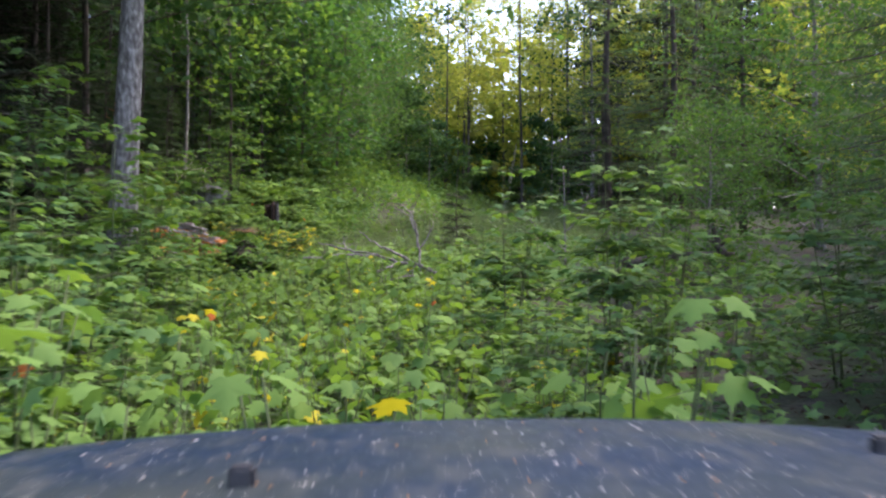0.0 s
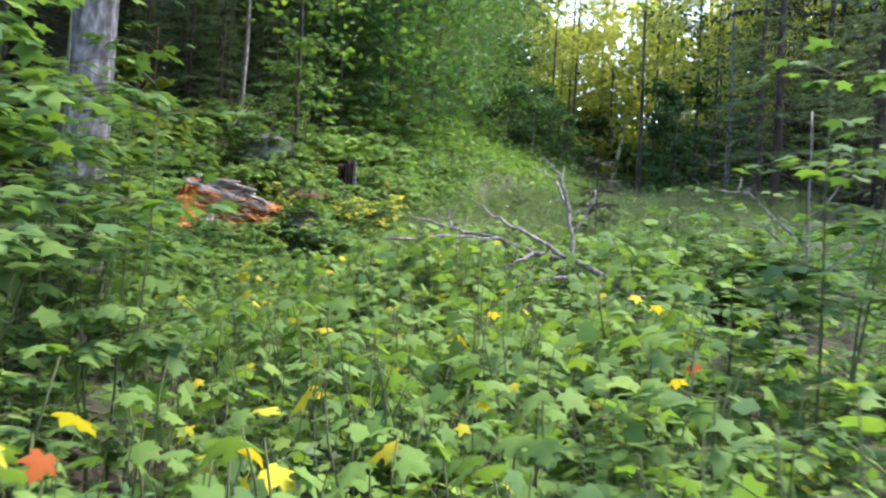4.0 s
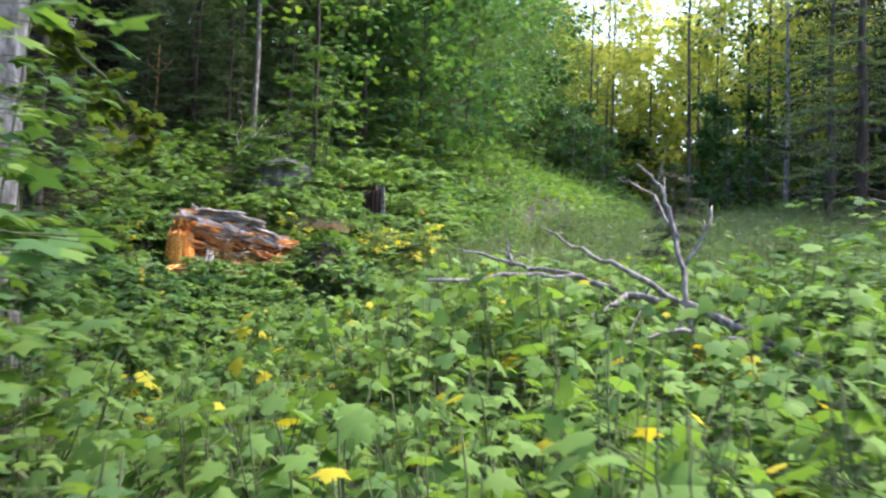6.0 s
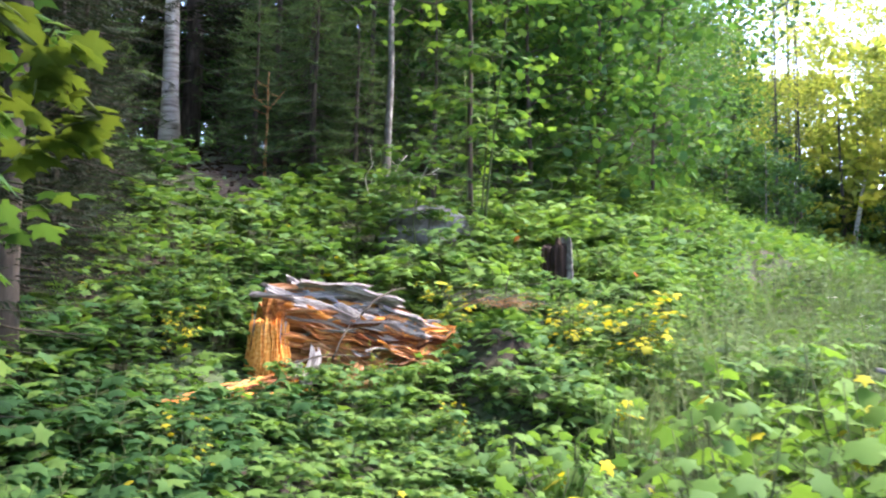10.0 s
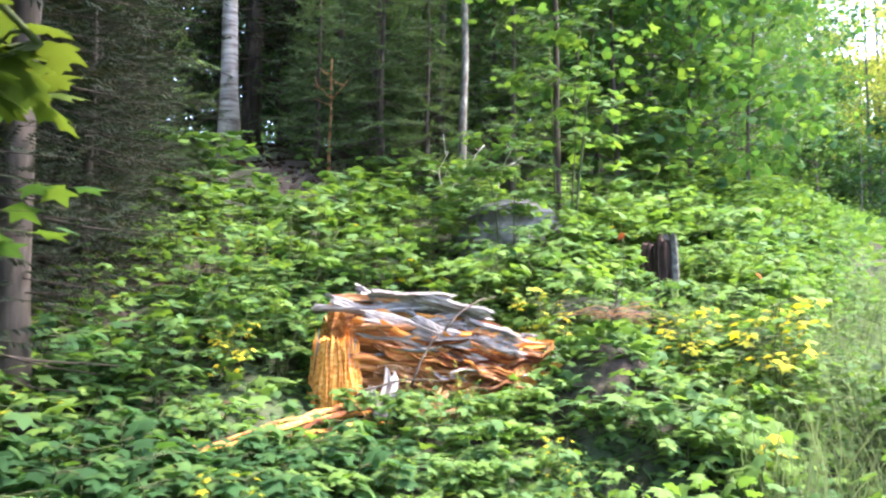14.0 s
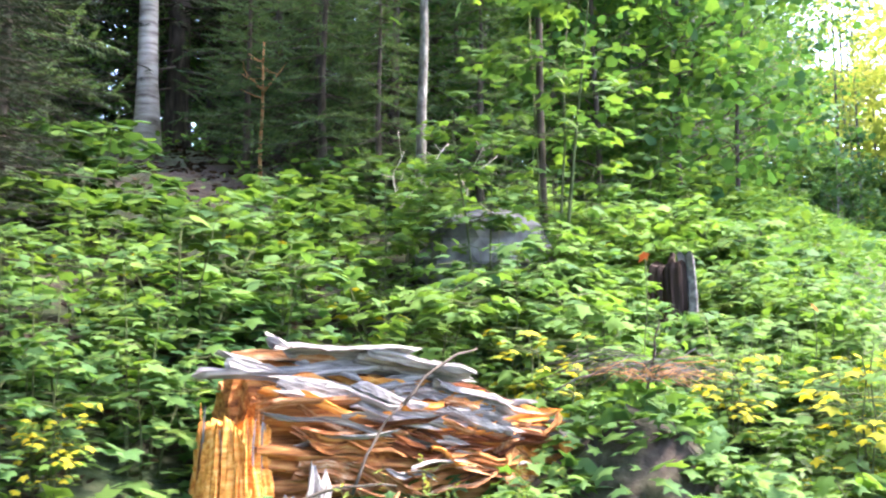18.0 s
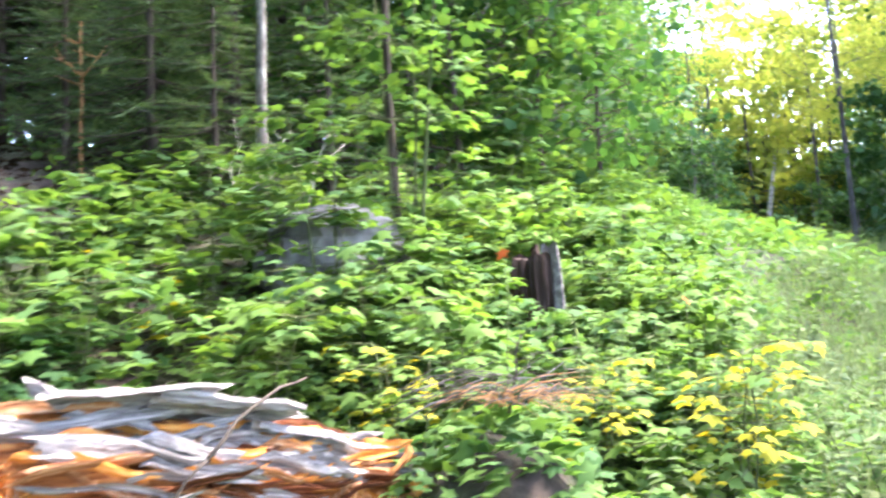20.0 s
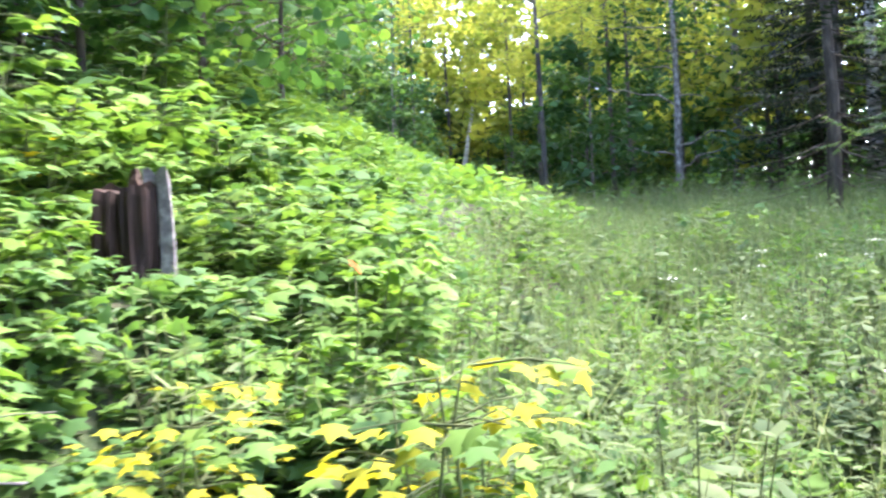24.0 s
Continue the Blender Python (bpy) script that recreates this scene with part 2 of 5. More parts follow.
BERRY_HI = outline_leaf([(0.22, -0.12), (0.5, 0.02), (0.42, 0.2), (0.64, 0.48), (0.42, 0.54), (0.28, 0.58), (0.24, 0.84)], droop=0.14)
OVAL = outline_leaf([(0.26, 0.3), (0.24, 0.68)], droop=0.15)
KITE = (np.array([(0, 0, 0), (0.32, 0.45, -0.05), (0, 1, -0.1), (-0.32, 0.45, -0.05)], float), np.array([(0, 1, 2), (0, 2, 3)]))


def scatter_leaves(name, shape, pos, heading, normal, size, material):
    """One mesh of many leaf blades."""
    tv, tf = shape
    pos, heading, normal = np.asarray(pos, float), np.asarray(heading, float), np.asarray(normal, float)
    normal = normal / (np.linalg.norm(normal, axis=1)[:, None] + 1e-9)
    y = heading - (heading * normal).sum(1)[:, None] * normal
    y /= np.linalg.norm(y, axis=1)[:, None] + 1e-9
    x = np.cross(y, normal)
    s = np.asarray(size, float)[:, None, None]
    v = pos[:, None] + s * (tv[None, :, :1] * x[:, None] + tv[None, :, 1:2] * y[:, None] + tv[None, :, 2:] * normal[:, None])
    f = (tf[None] + (np.arange(len(pos)) * len(tv))[:, None, None]).reshape(-1, 3)
    return raw_mesh(name, v.reshape(-1, 3), [f], material, True)


def lerp_curve(keys, y):
    ks = np.array(keys, float)
    return np.interp(y, ks[:, 0], ks[:, 1])


# ---- ground: an old track climbs between a bank and a clearing ----
TRACK_X = [(-60, 3.0), (-10, 1.2), (1.7, 0.39), (8.1, -0.9), (12.7, -2.1), (15.7, -3.5), (18, -4.3), (20.5, -4.2), (23, -3.7), (28, -2.0), (35, 1.0), (45, 2.0), (63, 3.0), (200, 4.0)]
TRACK_Z = [(-60, -2.5), (-10, -0.9), (1.7, -0.4), (8.1, -0.25), (12.7, 0.03), (15.7, 0.35), (19, 0.72), (21.6, 0.97), (28, 1.85), (33, 2.6), (45, 3.7), (63, 5.0), (100, 6.5), (700, 9.0)]


def ground_z(x, y):
    x, y = np.asarray(x, float), np.asarray(y, float)
    d = x - lerp_curve(TRACK_X, y)
    left = 0.38 * np.clip(-d - 0.6, 0, 7.5) + 0.14 * np.clip(-d - 8.1, 0, 30)
    right = 0.1 * np.clip(d - 1.5, 0, 8)
    lumps = 0.10 * np.sin(1.3 * x + 0.4 * y) * np.sin(0.9 * y - 0.5 * x) + 0.05 * np.sin(3.1 * x + 1.0) * np.sin(2.7 * y)
    ruts = -0.07 * (np.exp(-((np.abs(d) - 0.75) / 0.25) ** 2))
    heap = 0.85 * np.exp(-((x + 4.82) ** 2 + (y - 22.3) ** 2) / 0.36) + 0.42 * np.exp(-((x + 5.1) ** 2 + (y - 25.4) ** 2) / 4.0)
    return lerp_curve(TRACK_Z, y) + heap + left + right + lumps * np.clip(np.abs(d) / 1.5, 0.3, 1) + ruts


def graded(a, b, near_a, near_b, step, far_n):
    near = np.arange(near_a, near_b + 1e-6, step)
    t = np.linspace(0, 1, far_n + 1)[1:] ** 2.2
    return np.concatenate([(near_a - (near_a - a) * t)[::-1], near, near_b + (b - near_b) * t])


gx, gy = graded(-700, 700, -14, 14, 0.3, 18), graded(-300, 900, -3, 40, 0.3, 24)
XX, YY = np.meshgrid(gx, gy)
ZZ = ground_z(XX, YY)
gv = np.stack([XX, YY, ZZ], -1).reshape(-1, 3)
ni, nj = XX.shape
ii, jj = np.meshgrid(np.arange(ni - 1), np.arange(nj - 1), indexing="ij")
gq = np.stack([ii * nj + jj, ii * nj + jj + 1, (ii + 1) * nj + jj + 1, (ii + 1) * nj + jj], -1).reshape(-1, 4)
tagged(new("ground", raw_mesh("ground", gv, [gq], FLOOR, True)), "brown leaf-littered forest floor rising to a bank", "ground", kind="structure")


def gz(x, y):
    return float(ground_z(x, y))


def track_gap(x, y):
    return x - float(lerp_curve(TRACK_X, y))


# ---- plant builders ----
def thing(name, x, y, z, label, category, group="", spin=0.0, kind="", scale=1.0):
    e = new(name)
    e.empty_display_size = 0.1
    e.matrix_world = pose(x, y, z, 0, 0, spin) @ Matrix.Scale(scale, 4)
    return tagged(e, label, category, group, kind)


def bent(a, b, sag, k=6, jitter=0.0):
    t = np.linspace(0, 1, k)[:, None]
    p = np.asarray(a) * (1 - t) + np.asarray(b) * t
    p[:, 2] += sag * 4 * (t[:, 0] * (1 - t[:, 0]))
    if jitter:
        p[1:-1] += rng.normal(0, jitter, (k - 2, 3))
    return p


def berry_plan(stems, height, spread, leaf):
    """Big-leaved bramble: leaves on long stalks round upright canes."""
    tubes, P, H, N, S = Tubes(), [], [], [], []
    for _ in range(stems):
        a = rng.uniform(0, 2 * math.pi)
        r = spread * math.sqrt(rng.uniform(0, 1))
        h = height * rng.uniform(0.65, 1.0)
        tip = np.array([r * math.cos(a), r * math.sin(a), h])
        c = bent((tip[0] * 0.35, tip[1] * 0.35, -0.05), tip, 0.05, 6, 0.012)
        tubes.add(c, np.linspace(0.0055, 0.003, 6), 4)
        for k in range(11):
            f = rng.uniform(0.12, 1.0)
            node = c[min(5, int(f * 5))]
            b = rng.uniform(0, 2 * math.pi)
            out = np.array([math.cos(b), math.sin(b), rng.uniform(0.1, 0.7)])
            end = node + out * rng.uniform(0.08, 0.2)
            tubes.add([node, end], [0.003, 0.002], 3, cap=False)
            P.append(end)
            H.append(out * (1, 1, 0) + rng.normal(0, 0.25, 3) + (0, 0, -0.25))
            N.append(np.array([0, 0, 1.0]) + 0.55 * out * (1, 1, 0) + rng.normal(0, 0.28, 3))
            S.append(leaf * rng.uniform(0.65, 1.15))
    return tubes, P, H, N, S


def maple_plan(stems, height, spread, leaf, tiers, mains=None):
    """Understorey maple: flat tiers of leaves on thin side branches."""
    tubes, P, H, N, S = Tubes(), [], [], [], []
    for _ in range(stems):
        a = rng.uniform(0, 2 * math.pi)
        r = spread * math.sqrt(rng.uniform(0.05, 1))
        h = height * rng.uniform(0.6, 1.0)
        c = bent((0.12 * math.cos(a), 0.12 * math.sin(a), -0.05), (r * math.cos(a), r * math.sin(a), h), 0.1, 5, 0.015)
        (tubes if mains is None else mains.append(Tubes()) or mains[-1]).add(c, np.linspace(0.004 + 0.005 * h, 0.003, 5), 4)
        for k in range(tiers):
            f = 0.28 + 0.72 * (k + rng.uniform(0, 0.6)) / tiers
            node = c[min(4, int(round(f * 4)))] + rng.normal(0, 0.01, 3)
            for s in range(2):
                b = rng.uniform(0, 2 * math.pi)
                ln = (0.2 + 0.16 * height) * rng.uniform(0.6, 1.1) * (1.25 - 0.5 * f)
                d = np.array([math.cos(b), math.sin(b), 0.0])
                end = node + d * ln + (0, 0, rng.uniform(-0.02, 0.14) * ln)
                br = bent(node, end, 0.06 * ln, 3)
                tubes.add(br, np.linspace(0.005, 0.002, 3), 3, cap=False)
                side = np.array([-d[1], d[0], 0])
                for q in range(4):
                    t = rng.uniform(0.3, 1.05)
                    sg = rng.choice((-1, 1))
                    out = d * rng.uniform(0.3, 1) + side * sg * rng.uniform(0.3, 1)
                    P.append(node + (end - node) * t + out * 0.06 + (0, 0, rng.normal(0, 0.025)))
                    H.append(out + (0, 0, rng.uniform(-0.5, -0.05)))
                    N.append(np.array([0, 0, 1.0]) + rng.normal(0, 0.22, 3) + 0.2 * out)
                    S.append(leaf * rng.uniform(0.55, 1.1))
    return tubes, P, H, N, S


def dress(name, plan, shape, material, extra=None, share=0.12, mains=()):
    """Stem mesh and leaf meshes of a plant; a share of its leaves takes a second colour, mostly painted headlight
    yellow.
    """
    tubes, P, H, N, S = plan
    P, H, N, S = np.array(P), np.array(H), np.array(N), np.array(S)
    parts = [("stem", m.mesh(name + "_stem", BARK_STEM), "") for m in mains] + [("twig_rest" if mains else "stem", tubes.mesh(name + "_twigs", BARK_STEM), "")]
    second_tone = rng.uniform(0, 1, len(P)) < (share if extra else 0)
    parts.append(("foliage", scatter_leaves(name + "_leaves", shape, P[~second_tone], H[~second_tone], N[~second_tone], S[~second_tone], material), ""))
    if second_tone.any():
        parts.append(("turning_leaves", scatter_leaves(name + "_second_tone", shape, P[second_tone], H[second_tone], N[second_tone], S[second_tone], extra), "leaves of the second tone in a headlight-yellow mix"))
    return parts


def plant(name, parts, x, y, label, category, group, scale=1.0, spin=None, sink=0.0):
    e = thing(name, x, y, gz(x, y) - sink, label, category, group, rng.uniform(0, 360) if spin is None else spin, scale=scale)
    for pname, me, plabel in parts:
        o = under(pname, me, e, plabel)
        if pname == "twig_rest" or (name == "weed_clump" and pname == "stem"):
            tagged(o, kind="stuff")
    return e


# ---- trees ----
def broadleaf_parts(name, height, trunk_r, first, crown_r, leaves, leaf, bark, material, lean=(0.0, 0.0), limbs=26, shape=KITE, toward=(0.0, 0.0)):
    trunk = Tubes()
    k = 12
    z = np.linspace(-0.3, height, k)
    wander = np.cumsum(rng.normal(0, 0.05, (k, 2)), axis=0) * np.linspace(0, 1, k)[:, None]
    c = np.stack([wander[:, 0] + lean[0] * z, wander[:, 1] + lean[1] * z, z], -1)
    rad = trunk_r * (1 - 0.85 * (np.clip(z, 0, None) / height) ** 0.9)
    rad[0] *= 1.5
    rad[1] *= 1.05
    trunk.add(c, rad, 10, 0.03)
    branches, P, H, N, S = trunk, [], [], [], []
    per = leaves // limbs
    for i in range(limbs):
        f = first + (1 - first) * ((i + rng.uniform(0, 1)) / limbs)
        node = np.array([np.interp(f * height, z, c[:, j]) for j in range(3)])
        a = i * 2.4 + rng.normal(0, 0.4)
        ln = crown_r * (0.55 + 0.6 * math.sin(math.pi * min(1.0, (f - first) / (1 - first) * 0.85 + 0.12))) * rng.uniform(0.7, 1.1)
        ln *= 1 + max(-0.4, toward[0] * math.cos(a) + toward[1] * math.sin(a))
        d = np.array([math.cos(a), math.sin(a), rng.uniform(0.05, 0.55)])
        limb = bent(node, node + d * ln, 0.05 * ln, 6, 0.05)
        branches.add(limb, np.linspace(trunk_r * 0.28 * (1.15 - f), 0.008, 6), 4, cap=False)
        for q in range(3):
            t = rng.uniform(0.3, 0.95)
            o = limb[0] + (limb[-1] - limb[0]) * t
            e = o + (d + rng.normal(0, 0.6, 3)) * ln * 0.3
            branches.add(bent(o, e, 0.03, 4), [0.012, 0.009, 0.006, 0.004], 3, cap=False)
            m = per // 3
            g = rng.uniform(0.25, 1.1, (m, 1))
            pts = o + (e - o) * g + rng.normal(0, 0.22 + 0.07 * ln, (m, 3)) * (1, 1, 0.65)
            P.append(pts)
            H.append(rng.normal(0, 1, (m, 3)) * (1, 1, 0.4) - (0, 0, 0.5))
            N.append(rng.normal(0, 0.55, (m, 3)) + (0, 0, 0.9))
            S.append(leaf * rng.uniform(0.6, 1.2, m))
    crown = scatter_leaves(name + "_crown", shape, np.concatenate(P), np.concatenate(H), np.concatenate(N), np.concatenate(S), material)
    return [("trunk", trunk.mesh(name + "_trunk", bark), ""), ("crown", crown, "")]


def needle_spray(pairs, wide, thick):
    v, f = [], []
    for i in range(pairs):
        y = i / (pairs - 1.0)
        w = wide * (1 - 0.55 * y) * (0.8 + 0.4 * ((i * 7) % 5) / 5)
        for s in (-1, 1):
            b = len(v)
            v += [(0.0, y * 0.88 - 0.3 * thick, 0.0), (0.0, y * 0.88 + 0.7 * thick, 0.0), (s * w, y * 0.88 + 0.14, -0.05 - 0.1 * ((i * 3) % 4) / 4)]
            f.append((b, b + 1, b + 2) if s > 0 else (b + 1, b, b + 2))
    return np.array(v), np.array(f)


SPRAY = needle_spray(6, 0.3, 0.13)
SPRAY_FINE = needle_spray(8, 0.18, 0.1)


def spruce_parts(name, height, trunk_r, first, reach, material=NEEDLE, step=0.34, twigs=8, dead_to=0.0, fine=1.0):
    trunk = Tubes()
    z = np.linspace(-0.3, height, 9)
    rad = trunk_r * (1.02 - np.clip(z, 0, None) / height)
    trunk.add(np.stack([0.03 * np.sin(z), 0.03 * np.cos(1.3 * z), z], -1), rad, 9, 0.03)
    br, P, H, N, S = trunk, [], [], [], []
    h, w = first, 0
    while h < height - 0.3:
        for i in range(6):
            a = i * math.pi / 3 + w * 0.7 + rng.normal(0, 0.2)
            ln = reach * (1 - h / height) ** 0.75 * rng.uniform(0.65, 1.1)
            d = np.array([math.cos(a), math.sin(a), 0])
            o = np.array([0, 0, h + rng.uniform(-0.1, 0.1)])
            e = o + d * ln + (0, 0, -0.28 * ln + 0.1)
            c = bent(o, e, -0.05 * ln, 5)
            br.add(c, np.linspace(0.006 + 0.006 * ln, 0.003, 5), 4, cap=False)
            if h < dead_to and rng.uniform() < 0.75:
                continue
            side = np.array([-d[1], d[0], 0])
            n = max(4, int(twigs * ln / reach * (1.0 if h < 6.5 else 0.3)) + 3)
            for q in range(n):
                t = 0.18 + 0.82 * (q + rng.uniform(0, 0.8)) / n
                s = 1 if q % 2 else -1
                p = o + (e - o) * t
                out = d * rng.uniform(0.5, 1.0) + side * s * rng.uniform(0.4, 1.0) + (0, 0, rng.uniform(-0.45, -0.1))
                P.append(p)
                H.append(out)
                N.append(np.array([0, 0, 1.0]) + rng.normal(0, 0.25, 3))
                S.append((0.5 + 0.3 * ln) * (1.15 - 0.55 * t) * rng.uniform(0.7, 1.2) * fine * (1.0 if h < 6.5 else 1.8))
        h += step * rng.uniform(0.8, 1.2) * (1 if h < 5 else 1.8)
        w += 1
    boughs = scatter_leaves(name + "_boughs", SPRAY if fine >= 0.8 else SPRAY_FINE, P, H, N, S, material)
    return [("trunk", trunk.mesh(name + "_trunk", BARK_DARK), ""), ("crown", boughs, "dark green drooping needle boughs")]


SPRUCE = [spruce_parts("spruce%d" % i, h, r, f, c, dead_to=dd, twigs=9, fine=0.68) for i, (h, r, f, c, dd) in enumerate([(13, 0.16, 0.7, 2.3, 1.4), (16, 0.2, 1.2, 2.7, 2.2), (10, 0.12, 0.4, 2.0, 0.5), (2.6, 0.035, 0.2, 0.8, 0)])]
BROAD = [broadleaf_parts("maple%d" % i, h, r, f, c, n, 0.23, BARK_GREY, LEAF_TREE) for i, (h, r, f, c, n) in enumerate([(15, 0.16, 0.12, 2.6, 2600), (17, 0.2, 0.2, 3.0, 2600), (12, 0.11, 0.06, 2.4, 2600)])]
BUSHY = [broadleaf_parts("bushy%d" % i, h, 0.09, 0.03, c, n, 0.125, BARK_GREY, LEAF_BUSH, limbs=44) for i, (h, c, n) in enumerate([(8.0, 2.3, 12500), (5.5, 2.0, 8500)])]
BUSHY_FAR = [broadleaf_parts("far_bushy", 8.0, 0.09, 0.03, 2.4, 1100, 0.52, BARK_GREY, LEAF_TREE, limbs=12)]
DEEP = [broadleaf_parts("deep_maple", 8.0, 0.09, 0.03, 2.5, 2800, 0.17, BARK_DARK, LEAF_TREE, limbs=16)]
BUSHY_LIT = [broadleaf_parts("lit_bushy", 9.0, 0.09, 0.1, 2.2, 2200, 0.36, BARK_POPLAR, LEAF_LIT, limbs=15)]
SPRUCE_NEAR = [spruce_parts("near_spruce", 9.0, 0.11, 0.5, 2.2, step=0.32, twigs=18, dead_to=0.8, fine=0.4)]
HEMLOCK = [spruce_parts("hemlock%d" % i, h, 0.1, f, c, material=NEEDLE_GREEN, step=0.42, twigs=11, dead_to=0.9, fine=0.58) for i, (h, f, c) in enumerate([(10, 0.7, 2.5), (7, 0.5, 2.0)])]
# Spruces in paler hemlock needles, so light on the boughs sits in the colour.
SPRUCE_LIT_TONE = [spruce_parts("lit_tone_spruce%d" % i, h, 0.14, 0.8, 2.4, material=NEEDLE_GREEN, step=0.45, twigs=9, dead_to=1.6, fine=0.62) for i, h in enumerate((12, 14))]
ADDED_SHADE_SPRUCE = [spruce_parts("shade_spruce", 13.0, 0.16, 2.3, 3.4, step=0.42, twigs=15, fine=0.62)]
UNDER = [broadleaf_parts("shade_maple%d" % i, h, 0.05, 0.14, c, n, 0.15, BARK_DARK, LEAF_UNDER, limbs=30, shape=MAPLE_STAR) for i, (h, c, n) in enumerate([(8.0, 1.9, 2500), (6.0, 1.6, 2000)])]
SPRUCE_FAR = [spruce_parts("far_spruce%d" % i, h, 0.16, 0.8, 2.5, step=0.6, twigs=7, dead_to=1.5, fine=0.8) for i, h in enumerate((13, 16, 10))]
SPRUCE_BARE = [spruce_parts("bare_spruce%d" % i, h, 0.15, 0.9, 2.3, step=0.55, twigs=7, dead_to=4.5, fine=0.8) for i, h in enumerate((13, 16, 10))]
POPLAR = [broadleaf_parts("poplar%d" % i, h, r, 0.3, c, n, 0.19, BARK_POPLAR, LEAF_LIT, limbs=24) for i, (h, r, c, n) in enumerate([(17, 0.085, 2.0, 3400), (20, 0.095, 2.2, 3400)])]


def tree(parts, x, y, name, label, category, group, scale=1.0):
    return plant(name, parts, x, y, label, category, group, scale)


# broadleaf trees with a shape of their own, beside the track
def own_tree(x, y, h, r, first, cr, n, bark, material, label, lean=(0.0, 0.0), leaf=0.17, name="maple_tree", shape=KITE, toward=(0.0, 0.0)):
    return plant(name, broadleaf_parts(name, h, r, first, cr, n, leaf, bark, material, lean, shape=shape, toward=toward, limbs=40 if toward[0] else 26), x, y, label, "tree", "", spin=0)


# Both crowns are widened above the view to shade the bank.
big_maple = own_tree(-4.82, 14.85, 15, 0.23, 0.36, 4.8, 14000, BARK_GREY, LEAF_TREE, "thick grey lichen-patched trunk beside the track", (0.035, 0.0), leaf=0.24, toward=(0.4, -0.2))
own_tree(-7.26, 19.12, 12, 0.09, 0.34, 3.7, 16000, BARK_DARK, LEAF_TREE, "slim dark trunk on the shaded bank", (-0.01, 0), leaf=0.22, toward=(0.75, 0.0))
# The next two are unseen, added to keep light off the bank.
own_tree(-6.7, 13.4, 13, 0.14, 0.36, 4.4, 14000, BARK_GREY, LEAF_TREE, "grey maple added out of view to shade the bank", leaf=0.22, toward=(0.45, 0.3))
own_tree(-8.7, 16.4, 14, 0.15, 0.3, 4.6, 16000, BARK_DARK, LEAF_TREE, "dark maple added out of view to shade the bank", leaf=0.22, toward=(0.6, 0.2))
own_tree(-13.05, 29.0, 15, 0.17, 0.5, 2.2, 2200, BARK_BIRCH, LEAF_TREE, "pale birch trunk standing in dark spruce", (-0.03, 0.0), name="birch_tree")
own_tree(-7.7, 26.6, 9, 0.06, 0.45, 1.6, 1100, BARK_GREY, LEAF_MAPLE, "slim grey trunk among young maples")
# Upper crown is added above the view for shade on the bank.
own_tree(-6.1, 25.5, 11, 0.04, 0.26, 1.7, 1100, BARK_DARK, LEAF_MAPLE, "slender maple with a full crown over the bank", leaf=0.15, shape=MAPLE_LOW)
own_tree(-7.9, 38.8, 15, 0.16, 0.4, 2.4, 2500, BARK_DARK, LEAF_TREE, "tall dark twin trunk on the rise")
own_tree(-7.2, 39.4, 16, 0.15, 0.4, 2.4, 2500, BARK_DARK, LEAF_TREE, "tall dark twin trunk on the rise", (0.01, 0))
own_tree(10.8, 43.6, 17, 0.2, 0.5, 2.4, 2200, BARK_BIRCH, LEAF_LIT, "white birch trunk behind the spruces", name="birch_tree")

spots = [(-5.6, 38.5, 0, 1.0), (-6.4, 34.5, 1, 0.9), (-5.4, 43.5, 0, 1.1), (-9.5, 33.0, 1, 1.0), (-4.6, 53.0, 0, 1.1), (-12.5, 36.0, 0, 1.0), (-16, 30, 0, 1.0), (12, 38, 1, 1.0), (-6.5, 50.0, 1, 1.2), (-7.2, 41.0, 0, 1.15), (-6.2, 47.0, 0, 1.25), (4.3, 17.0, 1, 0.5), (7.6, 17.0, 0, 0.9), (8.2, 22.5, 0, 1.1)]
for x, y, i, s in spots:
    tree(BUSHY[i], x, y, "bushy_tree", "fresh green bushy tree leafy to the ground", "tree", "bushy trees on the rise", s)
dark = [(-9.5, 14.5, 0), (-11.2, 17.2, 1), (-12.0, 19.5, 0), (-13.4, 30.2, 1), (-17.0, 30.0, 1), (-16.0, 22.0, 1), (-18.0, 26.0, 0), (-14.2, 23.6, 1), (-15.0, 27.5, 0), (-14.5, 33.0, 0), (-8.5, 44.0, 1), (-12.0, 41.0, 0), (-17, 38.0, 1), (-6.8, 47.5, 0),
        (9.5, 36.5, 1), (5.3, 36.5, 2), (8.4, 8.8, 1),  (-8.8, 9.0, 1), (-7.8, 11.5, 0), (-10.5, 6.0, 0), (13, 12, 1)]
for x, y, i in dark:
    tree((SPRUCE if math.hypot(x + 3, y - 20) < 15 else SPRUCE_FAR if x < 0 else SPRUCE_BARE)[i], x, y, "spruce_tree", "dark spruce with drooping boughs and bare lower twigs", "tree", "spruces round the clearing", rng.uniform(0.85, 1.15))
for x, y, q in [(-9.6, 20.0, 1.1), (-9.1, 20.2, 0.8), (-8.4, 19.9, 0.65), (-7.9, 18.3, 0.9), (-7.0, 17.0, 0.7), (-8.4, 18.9, 0.9), (-8.3, 19.5, 0.6), (-9.5, 22.4, 0.45), (-10.3, 23.5, 0.5), (-7.7, 18.9, 0.55), (-10.6, 22.0, 1.05), (-8.9, 17.2, 0.95), (-7.2, 13.0, 1.0), (-8.75, 21.2, 0.4), (-9.2, 21.7, 0.5), (-8.3, 20.7, 0.36), (-9.0, 21.0, 0.55)]:
    tree(SPRUCE_NEAR[0], x, y, "spruce_tree", "dark spruce with low drooping boughs on the bank", "tree", "spruces round the clearing", q)
